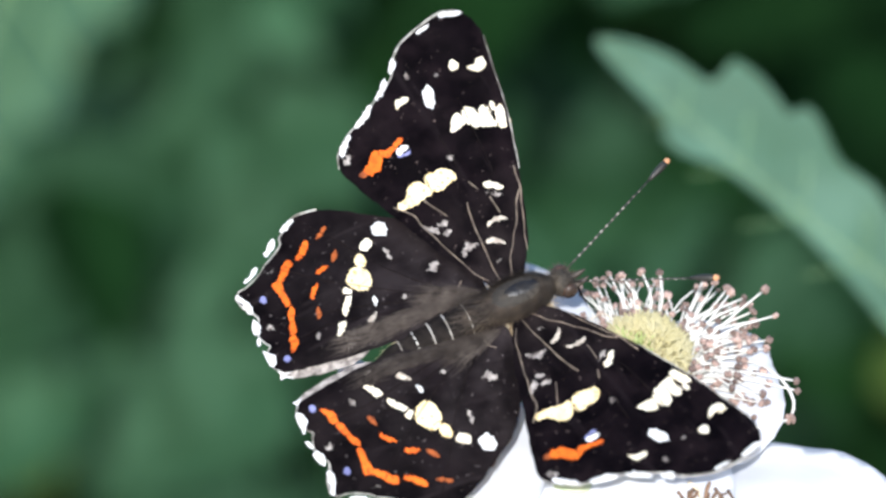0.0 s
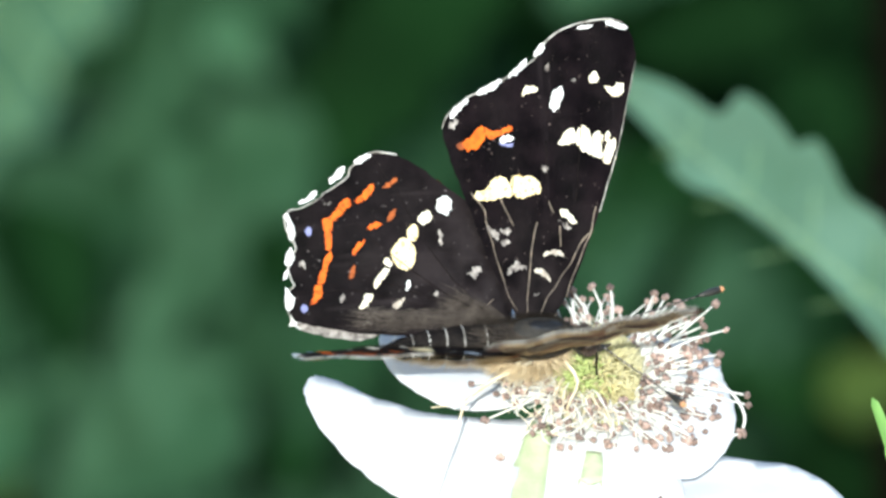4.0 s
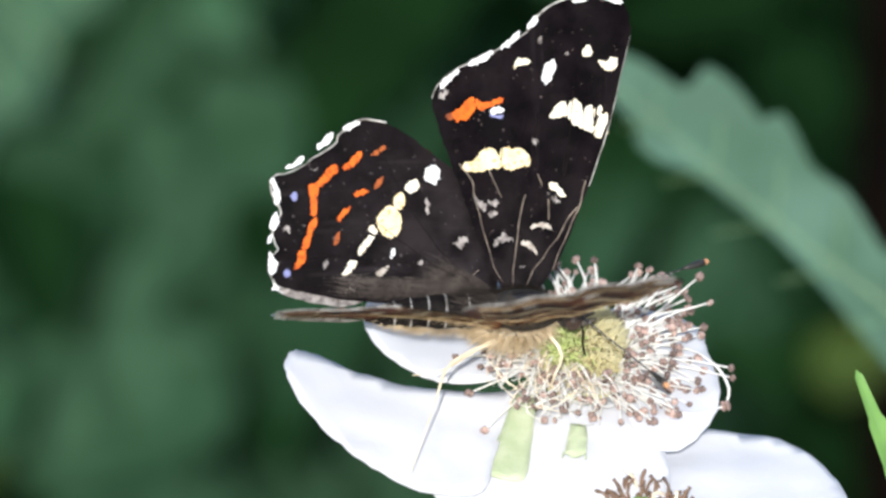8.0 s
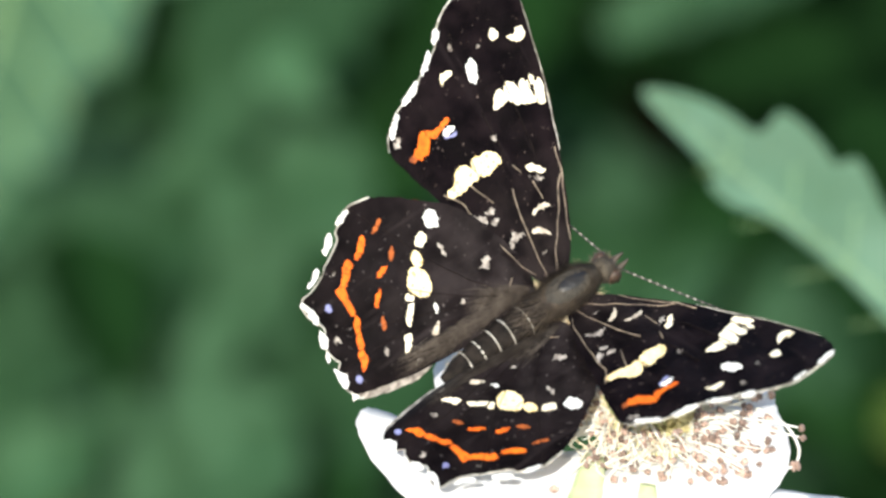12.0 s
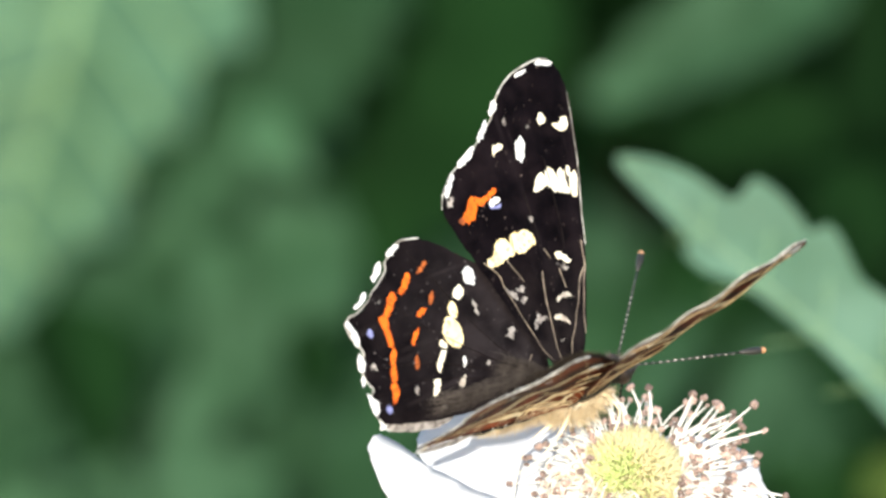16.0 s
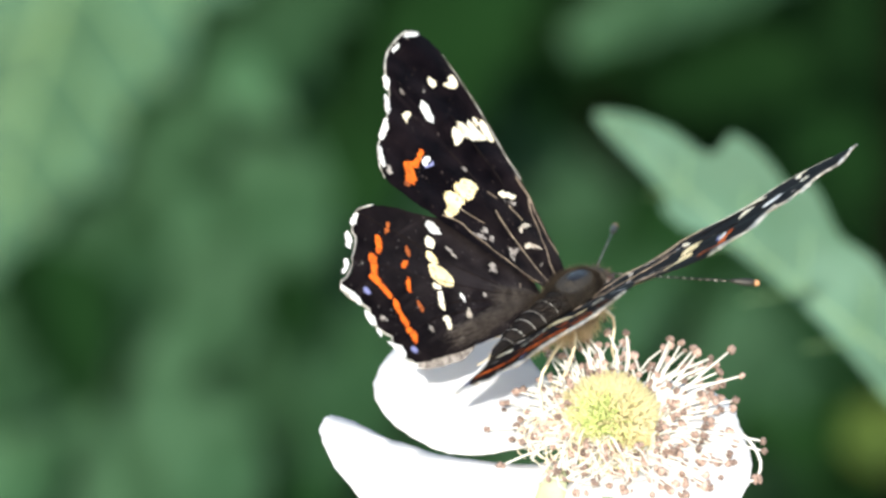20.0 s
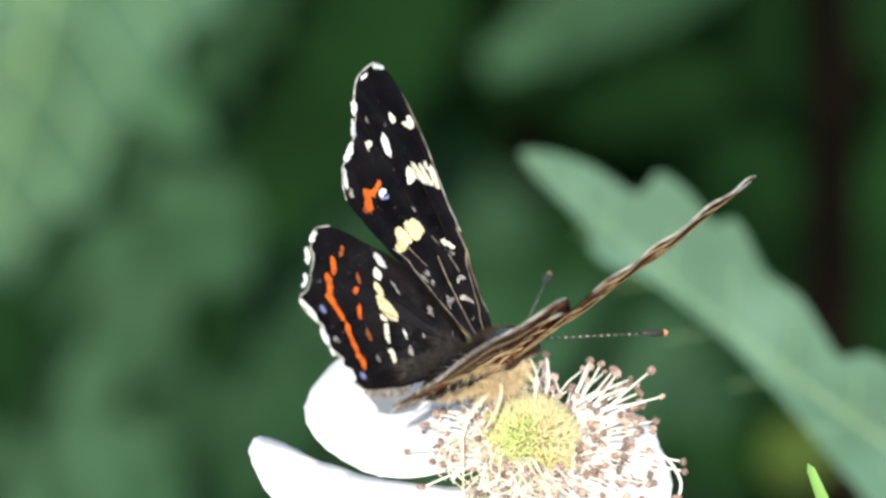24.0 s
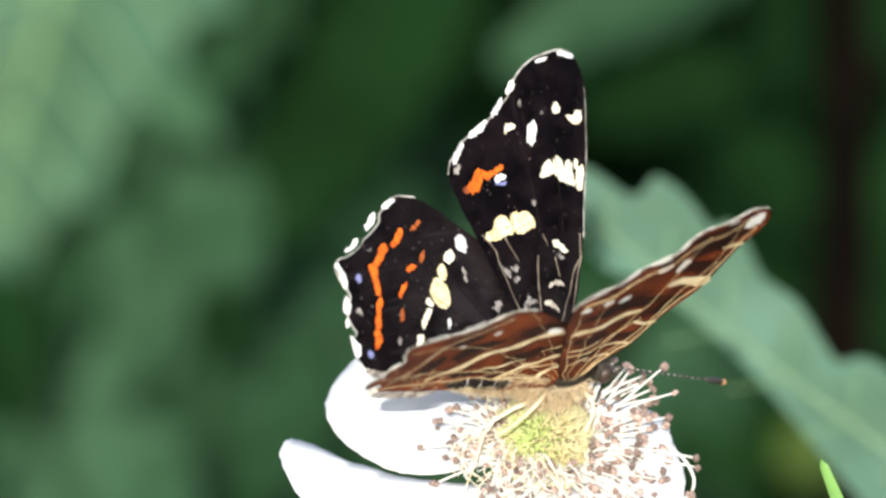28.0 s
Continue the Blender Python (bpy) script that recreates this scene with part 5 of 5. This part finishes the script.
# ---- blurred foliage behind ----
# How lit each place looks is put into its leaf's green.
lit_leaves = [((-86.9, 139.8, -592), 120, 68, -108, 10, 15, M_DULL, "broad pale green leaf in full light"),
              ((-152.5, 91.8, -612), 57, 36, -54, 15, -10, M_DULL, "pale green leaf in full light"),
              ((41.6, 104.1, -640), 61, 23, -150, 12, 10, M_LEAF, "green leaf, coloured as slightly lit"),
              ((-72.6, 64.9, -560), 17, 10, -45, 15, 10, M_LITLEAF, "small green leaf, coloured lighter as lit"),
              ((-58.1, 113.2, -600), 74, 43, -112, 15, 0, M_MIDSHADE, "broad green leaf behind the flower"),
              ((-26.8, 107.0, -640), 75, 42, -112, 15, 10, M_SHADE, "broad green leaf behind the flower, coloured dark for shade"),
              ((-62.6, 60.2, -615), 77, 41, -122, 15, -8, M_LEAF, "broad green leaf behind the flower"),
              ((-89.3, 39.6, -600), 65, 32, -133, 12, 8, M_MIDSHADE, "broad green leaf behind the flower"),
              ((-47.5, 21.5, -630), 56, 33, -123, 12, 8, M_MIDSHADE, "broad green leaf behind the flower"),
              ((-119.7, 13.4, -640), 67, 33, -29, 20, 0, M_LITLEAF, "green leaf low in the hedge"),
              # Two small leaves added for dark gaps, the shade in their colour.
              ((-62.1, 27.3, -570), 16, 16, -82, 10, -50, M_SHADE, "small dark leaf added as a shaded gap in the hedge"),
              ((-59.2, -11.0, -570), 13, 13, -71, 10, -50, M_SHADE, "small dark leaf added as a shaded gap in the hedge"),
              ((-59.4, 16.1, -640), 47, 12, -154, 15, 0, M_LITLEAF, "green leaf, coloured lighter as lit"),
              ((-76.8, 43.6, -660), 26, 12, -131, 15, 0, M_LITLEAF, "green leaf, coloured lighter as lit"),
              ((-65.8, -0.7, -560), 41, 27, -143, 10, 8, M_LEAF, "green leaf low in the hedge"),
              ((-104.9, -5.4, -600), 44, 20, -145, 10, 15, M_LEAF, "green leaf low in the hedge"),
              # Leaf added for the dark gap at the left, coloured as shade.
              ((-107.3, 30.5, -552), 32, 26, -65, 10, -50, M_SHADE, "green leaf coloured dark for shade"),
              ((87.6, 106.3, -742), 70, 40, 200, 5, 10, M_SHADE, "green leaf coloured dark for shade"),
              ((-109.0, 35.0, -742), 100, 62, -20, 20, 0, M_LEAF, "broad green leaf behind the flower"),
              ((-78.7, 116.0, -842), 120, 75, -70, 15, 10, M_MIDSHADE, "broad green leaf behind the flower"),
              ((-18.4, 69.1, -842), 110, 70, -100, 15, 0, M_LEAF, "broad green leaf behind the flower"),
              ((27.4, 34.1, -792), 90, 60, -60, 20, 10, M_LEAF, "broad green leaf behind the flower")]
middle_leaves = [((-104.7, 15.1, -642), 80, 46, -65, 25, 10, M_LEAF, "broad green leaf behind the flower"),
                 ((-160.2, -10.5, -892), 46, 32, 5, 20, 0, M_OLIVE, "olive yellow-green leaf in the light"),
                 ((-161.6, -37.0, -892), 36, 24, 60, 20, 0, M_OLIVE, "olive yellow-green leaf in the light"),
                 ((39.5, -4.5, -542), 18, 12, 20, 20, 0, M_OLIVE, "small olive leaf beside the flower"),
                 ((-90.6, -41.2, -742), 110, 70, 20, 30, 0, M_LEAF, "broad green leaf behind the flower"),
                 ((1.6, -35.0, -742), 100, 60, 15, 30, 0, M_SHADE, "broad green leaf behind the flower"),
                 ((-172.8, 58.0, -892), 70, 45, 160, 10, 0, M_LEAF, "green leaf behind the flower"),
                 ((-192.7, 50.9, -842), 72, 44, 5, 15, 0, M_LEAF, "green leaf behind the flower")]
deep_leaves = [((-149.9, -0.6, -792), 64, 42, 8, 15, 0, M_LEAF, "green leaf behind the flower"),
               ((-147.1, 43.6, -842), 80, 50, -20, 12, 0, M_MIDSHADE, "green leaf behind the flower"),
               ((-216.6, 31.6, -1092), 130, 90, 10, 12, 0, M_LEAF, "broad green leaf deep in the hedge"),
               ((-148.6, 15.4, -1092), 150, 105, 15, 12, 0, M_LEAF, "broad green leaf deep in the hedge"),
               ((-127.5, 75.3, -1092), 140, 100, -15, 12, 0, M_MIDSHADE, "broad green leaf deep in the hedge"),
               ((20.8, 98.0, -942), 110, 70, -15, 10, 0, M_SHADE, "green leaf coloured dark for shade"),
               ((103.6, 13.8, -942), 90, 60, 150, 10, 0, M_SHADE, "green leaf coloured dark for shade"),
               ((64.7, 71.9, -892), 80, 50, 100, 10, 0, M_SHADE, "green leaf coloured dark for shade")]
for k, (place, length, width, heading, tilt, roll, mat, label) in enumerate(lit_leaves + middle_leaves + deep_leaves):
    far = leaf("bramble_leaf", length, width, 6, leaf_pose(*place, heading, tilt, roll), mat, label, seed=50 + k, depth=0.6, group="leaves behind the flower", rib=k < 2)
    if k == 0:
        nodding_leaf = far

# a loose screen of middling leaves, their colours lit and shaded in turn
random.seed(77)
for k in range(46):
    z = random.uniform(-930, -640)
    spread = (358 - z) * 0.105
    place = (random.uniform(-1.05, 0.75) * spread, random.uniform(-0.62, 0.62) * spread + 0.055 * (358 - z) - 18, z)
    mat = random.choice((M_LEAF, M_LEAF, M_LITLEAF, M_MIDSHADE, M_MIDSHADE))
    # Right and upper leaves get the near-black green in place of shade.
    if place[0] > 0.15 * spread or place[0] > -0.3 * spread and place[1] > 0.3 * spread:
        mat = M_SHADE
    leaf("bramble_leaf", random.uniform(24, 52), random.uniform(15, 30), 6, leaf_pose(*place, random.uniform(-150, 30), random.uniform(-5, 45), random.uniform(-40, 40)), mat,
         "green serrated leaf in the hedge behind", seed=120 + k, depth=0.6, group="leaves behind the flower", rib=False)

# ---- the butterfly ----
butterfly = tagged(new("butterfly"), "dark brown butterfly with cream bands and orange marks on the flower", "butterfly")
butterfly.matrix_basis = MM(-5, -5, 4.8)
build_body()
fore_left, fore_right = forewing(1), forewing(-1)
hind_left, hind_right = hindwing(1), hindwing(-1)
antenna_left, antenna_right = antenna(1), antenna(-1)


def motions():
    """All that moves: the butterfly, its wings and antennae, and the swaying leaf behind."""
    body = [
        (0, -9.67, -3.26, 5.35, 38.6, -17.8, 20.2), (0.5, -8.63, -2.98, 5.70, 32.6, -14.1, 12.5), (1, -8.31, -2.86, 5.69, 31.9, -19.7, 1.5), (1.5, -6.78, -3.61, 5.13, 29.2, -17.1, 13.1),
        (2, -7.31, -3.13, 5.58, 31.2, -14.5, 13.3), (2.5, -5.71, -3.75, 4.87, 29, -4.6, 11.2), (3, -5.43, -3.77, 4.79, 30.3, 0.6, 16.2), (3.5, -4.94, -3.33, 5.14, 30.3, -1.5, 14.6),
        (4, -4.83, -4.48, 4.19, 29.2, 3.4, 15.5), (4.5, -4.89, -4.11, 4.47, 26.3, 4.5, 13.9), (6.5, -5.01, -4.27, 4.35, 25.1, 4.4, 11.9), (7, -4.97, -4.35, 4.30, 26.6, 5.2, 12.3),
        (7.5, -4.83, -4.28, 4.51, 24.5, 1.6, 6.9), (8, -4.85, -4.38, 4.27, 26, 4.3, 10.9), (8.5, -4.84, -4.35, 4.34, 24.9, 3.4, 11.5), (9, -5.23, -4.68, 4.06, 27, 4.4, 10.6),
        (9.5, -5.26, -4.40, 4.35, 27.2, -1.1, 10.7), (10, -5.19, -2.25, 5.86, 26.8, -12, 10.7), (10.5, -5.87, 0.91, 7.48, 29.3, -20.5, 25), (11, -6.50, -0.16, 7.02, 34.2, -18.5, 34.4),
        (11.5, -6.63, 1.10, 7.80, 33.7, -24.8, 33.5), (12, -6.64, 1.03, 7.83, 40.7, -23.2, 33.1), (12.5, -5.93, 2.37, 8.33, 28.8, -21.8, 45.4), (14.5, -5.25, 0.12, 6.98, 20.2, -5.7, 41.8),
        (15, -4.64, -0.11, 6.82, 21.2, -4.2, 44.1), (15.5, -4.45, 0.39, 6.98, 21.4, -1.4, 43.2), (16, -4.49, 0.19, 6.87, 22.5, -3.3, 44.1), (16.5, -4.13, 0.88, 7.08, 23, -0.6, 43.9),
        (17, -4.12, 0.35, 6.84, 24.6, -2.7, 44.3), (17.5, -4.08, 0.70, 6.97, 24.1, -3.6, 43.8), (18, -4.72, 1.58, 7.55, 22.1, -7, 49.6), (18.5, -6.07, 2.75, 8.15, 17.1, -11.1, 57.5),
        (19, -5.88, 4.51, 8.90, 13.8, -20.6, 59.1), (19.5, -3.41, 3.91, 8.38, 13.2, -16.8, 57.7), (20, -3.41, 3.19, 8.09, 9.4, -6.4, 59.8), (20.5, -3.09, 2.61, 7.76, 11.9, -6.7, 60.6),
        (21, -2.88, 0.88, 6.99, 15.7, -2.4, 62), (21.5, -2.13, 0.39, 6.67, 13.9, 2, 59), (23.5, -2.73, -0.42, 6.47, 12.4, 5.8, 62.5), (24, -2.83, -0.08, 6.66, 9.8, 4.9, 62.2),
        (24.5, -2.46, 1.81, 7.21, 11.4, -3.4, 48.8), (25, -2.35, 0.41, 6.66, 13, -1.1, 46.7), (25.5, -2.02, 0.34, 6.60, 15.5, -0.2, 45.9), (26, -1.62, 0.74, 6.72, 18.4, 0.8, 45.1),
        (26.5, -1.28, 0.97, 6.84, 19.8, 1.1, 43.5), (27, -0.37, 0.21, 6.29, 22.2, 3.8, 40.6), (27.5, 0.03, -0.41, 5.99, 21.9, 10.3, 39.7), (28, 0.47, -1.02, 5.68, 21.9, 10.4, 39.4),
    ]
    walk(butterfly, [(t, MM(x, y, z, rx, ry, rz)) for t, x, y, z, rx, ry, rz in body])
    beat = [
        (0, 1.2, -2.9, -3.1, 12.9, 5.1, -5.9, -6.9, -2.1, -4.4), (0.5, 32.9, -0.9, -2.5, 50.1, 2.8, -3.7, 20.5, 41.3, -8.5), (1, 33.8, 0.9, -2, 46.3, -0.8, -0.7, 29.3, 45.3, -5.3), (1.5, 35.7, 4.9, 2.3, 31.2, 5, 0.6, 34.1, 30.5, -3.4), (2, 39.2, 3.8, -0.8, 41.7, 1.8, -4.6, 45.3, 42.5, -7.8), (2.5, 36, 1.3, -3.2, 65.8, -9.2, -4.8, 41.2, 56.8, -12),
        (3, 30.9, -0.4, -3.7, 49.7, -13.7, -5.9, 30.4, 47.3, -6.2), (3.5, 19.3, 2.3, -0.5, 31.4, -3.7, -1.8, 15.9, 25.6, -1.6), (4, 38.4, 0.6, -2.7, 50.2, -4.1, -7.7, 36.7, 45.6, -6.7), (4.5, 41.2, 0.3, -3.5, 50.1, -1.7, -8, 40.8, 47.2, -6.7), (6.5, 42.7, 1.1, -2.4, 48.7, -3, -6, 46, 51.4, -6.3), (7, 42.7, 0.7, -2.6, 54.1, -2.6, -6.9, 45.7, 55.2, -7.6),
        (7.5, 34.3, 1.3, -2.1, 38.6, 0.9, -4.7, 31, 37.4, -3.4), (8, 42.1, -0.1, -3.2, 48.2, -1.3, -8, 40.5, 46.8, -6.2), (8.5, 43.9, 1.3, -2.1, 51.6, -0.5, -5.7, 42.3, 52, -7), (9, 43.8, 1, -3, 59.6, 0.4, -8.5, 47.1, 57.7, -9), (9.5, 43, 3.5, 0.4, 59.7, 4.3, -3, 44.2, 53.1, -9), (10, 36, 0.3, -0.8, 49.6, 0.9, -3, 30.7, 40.3, -2.1),
        (10.5, 36, 1.3, -1.8, 37, 0.7, -3.6, 42.8, 35.7, -3.8), (11, 25, -0.1, -1.7, 43.1, -3.9, -8.3, 30.9, 38.8, -8.1), (11.5, 30.9, 5.8, 3, 34.6, 0.5, 1, 34, 33.5, 2.3), (12, 23.6, 2.4, -1, 32.2, 1.7, -4.7, 28.2, 28.4, -0.1), (12.5, 35.8, 2.1, -2.9, 37.4, 2.5, -4.9, 37, 36.2, 2), (14.5, 39.1, 0.1, 0.1, 59.3, 1.5, -3.2, 38.2, 52.5, -5.5),
        (15, 43.3, -0.9, -0.8, 57.1, 0.5, -4.6, 42.6, 54.4, -5.3), (15.5, 40.2, -3.3, -3.8, 51.2, -8.9, -4.9, 39.4, 46.9, -6.8), (16, 42.5, -1.9, -2, 56.6, -4.7, -0.8, 41.3, 57.6, -7.3), (16.5, 31.4, -3.9, -4.3, 42.9, -6.9, -5.4, 30.5, 39.1, -5.1), (17, 29.5, -2.5, -2.6, 44.3, -0.7, -6, 28.6, 42.9, -3.7), (17.5, 28.2, -2.7, -2.8, 40.8, -1.7, -6.2, 26.9, 38.4, -4.2),
        (18, 37.5, -1, -0.9, 51.5, 0.6, -4, 36.6, 48, -10.9), (18.5, 35.6, -1.8, -2.6, 53.2, -1.8, -5.6, 34.9, 50.3, -8.3), (19, 38.1, -1.5, -1.3, 57.4, 0.1, -3.8, 37.3, 53, -11.8), (19.5, 36.8, -1.4, 0.5, 44.7, 0.8, -4.9, 34.4, 49.1, -1.7), (20, 32.2, -2, 0.9, 38.1, 8.1, -6.5, 28.8, 41.5, -2.5), (20.5, 36.1, -2, 0.3, 46.3, 0.7, -6.2, 32.6, 48.6, -7.5),
        (21, 39.7, -3.1, -1, 50.2, 2.7, -9.1, 36.3, 47.5, -6.6), (21.5, 37.8, -6.6, -3.9, 42.2, -6.4, -9.9, 32.9, 42.5, -3.2), (23.5, 43.8, -6.7, -4.9, 54.9, -6.1, -7.4, 39.5, 53, -5.6), (24, 42.4, -5.1, -3.4, 47.3, -8.1, -5.7, 38.3, 47.6, -4.9), (24.5, 37.3, -4.4, -4.4, 45.7, -7.6, -8.1, 35.5, 46.3, -4.8), (25, 39.1, -3.3, -2.8, 52.7, -6.8, -10, 37.3, 52.9, -5.4),
        (25.5, 38.7, -4.5, -4.7, 50, -9.7, -7.9, 37, 46.1, -5.2), (26, 32.8, -3.6, -3.5, 48.5, -5.7, -5.8, 30.2, 46.2, -7.1), (26.5, 37.8, -6.1, -6.6, 45.4, -11.8, -6, 35.1, 41.5, -6.8), (27, 37.7, -6.5, -6.6, 51.1, -12.9, -5.1, 34.5, 52.7, -5.3), (27.5, 42.3, -9.6, -10.3, 59.8, -16.1, -10.4, 39.4, 59.7, -8.8), (28, 43, -6.5, -6.7, 62.1, -12.5, -11, 38.5, 60.3, -9.5),
    ]
    for wing, side, k, angle in ((fore_left, 1, 2, 1), (hind_left, 1, 3, 7), (fore_right, -1, 5, 4), (hind_right, -1, 6, 8)):
        hx, hy, hz = HINGE_FORE if k in (2, 5) else HINGE_HIND
        walk(wing, [(r[0], pose(hx * mm, side * hy * mm, hz * mm, side * r[angle]) @ pose(0, 0, 0, 0, 0, -side * r[k]) @ pose(0, 0, 0, 0, r[9] if k == 5 else 0, 0)) for r in beat])
    feelers = ([
        (0, -5, 23), (0.5, 14, 18), (1, -28, -6), (2, 8, 23), (4, 1, 19), (8, 1, 24), (9, -10, 29), (10, 6, 44),
        (11, 4, 33), (12, 10, 96), (12.5, 8, 80), (15, -6, 38), (16, -8, 41), (17, -11, 36), (18, 11, 37), (19, 2, 32), (20, 12, 22),
        (21, 8, 19), (24, -6, 19), (25, -17, 30), (26, -3, 19), (27, 1, 22), (28, -9, 30),
    ], [
        (0, -19, -36), (0.5, -10, -55), (1, -14, -50), (4, -20, -69), (7, -23, -69), (8, -14, -65), (9, -29, -65), (11, -18, -43),
        (12, 13, -54), (12.5, 4, -50), (15, 2, -26), (16, -1, -18), (18, 5, -33), (19, 1, -40), (20, 4, -52), (21, 8, -45), (24, -2, -33),
        (25, 0, -13), (26, 10, -25), (27, 17, -14), (28, 7, -5),
    ])
    for feeler, side, rows in zip((antenna_left, antenna_right), (1, -1), feelers):
        walk(feeler, [(t, pose(4.3 * mm, side * 0.5 * mm, 0.2 * mm, 0, ry, rz)) for t, ry, rz in rows])
    lift = [(0, 0, -1), (2, 0, -1.1), (3, 1, -0.4), (4, 0, 0.1), (7, 0, 0), (9, -1, -0.3), (12.5, 0, 0), (14.5, 10, 0.4), (15, 11, 1), (15.5, 16, 1), (16, 15, 0.8), (17, 17, 1), (18, 17, 1), (18.5, 9, 1), (19, 8, 0.2),
            (19.5, 0, 0), (20, 2, 0), (21, 3, 0.4), (24, 3, 0.6), (25, 0, 1), (26, 3, 1), (27, 4, 2), (28, 1, 2)]
    root = Vector((-4 * mm, -5 * mm, -0.6 * mm))
    walk(lifted_petal, [(t, Matrix.Translation(root + Vector((x * mm, 0, 0))) @ pose(0, 0, 0, 0, a, 0) @ Matrix.Translation(-root)) for t, a, x in lift])
    step = [(0, 45, 0), (0.5, 20, 0), (1, 0, 0), (9.5, 0, 0), (10.5, 10, 10), (14.5, -25, 25), (28, -25, 25)]
    walk(near_leg, [(t, pose(0, -0.9 * mm, -1.5 * mm, 0, 0, a) @ Matrix.Rotation(radians(b), 4, (0.726, -0.688, 0))) for t, a, b in step])
    slide = [(0, 0), (18, 0), (19.5, -1.6), (21.5, -1.4), (24, -0.8), (28, -0.2)]
    walk(second_petal, [(t, Matrix.Translation((x * mm, 0, 0))) for t, x in slide])
    sway = [
        (0, -4.1, 1.3), (0.5, -3.1, -0.9), (1, -0.2, -1.9), (1.5, 0.0, -0.4), (2, 1.9, -1.1), (2.5, 1.1, -0.0), (3, 0.6, -0.3), (3.5, 2.0, -1.5),
        (4, 1.2, -0.3), (4.5, 0.9, -0.6), (6.5, 0.8, -0.7), (7, -0.3, 0.1), (7.5, 0.1, -0.2), (8, -0.5, -0.4), (8.5, -1.0, 0.1), (9, -1.0, -0.5),
        (9.5, -1.4, -0.3), (10, -0.9, -0.6), (10.5, -0.6, -0.4), (11, -1.9, 0.3), (11.5, -0.7, 1.1), (12, -0.2, 1.0), (12.5, 0.9, 1.7), (14.5, -2.5, 1.5),
        (15, -2.1, 1.1), (15.5, -1.0, 1.1), (16, -1.1, 1.1), (16.5, -0.0, 0.3), (17, 0.0, 0.5), (17.5, 0.5, 0.9), (18, -0.6, 0.4), (19, -0.3, 0.8),
        (20, -1.0, 0.1), (21, -0.2, -0.7), (23.5, 0.1, -2.0), (24, -0.3, -1.5), (25, -0.4, -1.8), (25.5, -0.9, -1.2), (26, -0.4, -1.1), (26.5, -0.1, -1.4),
        (27, -0.5, -1.8), (27.5, -1.4, -2.5), (28, -1.8, -2.2),
    ]
    nod = [(0, -15), (4, -9), (8, -7), (9.5, -9), (12, -17), (15, -9), (17, 0), (20, 0), (21.5, 3), (24, 12), (25, 9), (28, 11)]
    low = nodding_leaf.matrix_basis.copy()
    walk(nodding_leaf, [(t, Matrix.Translation((x * mm, 0, 0)) @ low) for t, x in nod])
    rest = serrated_leaf.matrix_basis.copy()
    walk(serrated_leaf, [(t, Matrix.Translation(VIEW.to_3x3() @ Vector((x * mm, y * mm, 0))) @ rest) for t, x, y in sway])


motions()
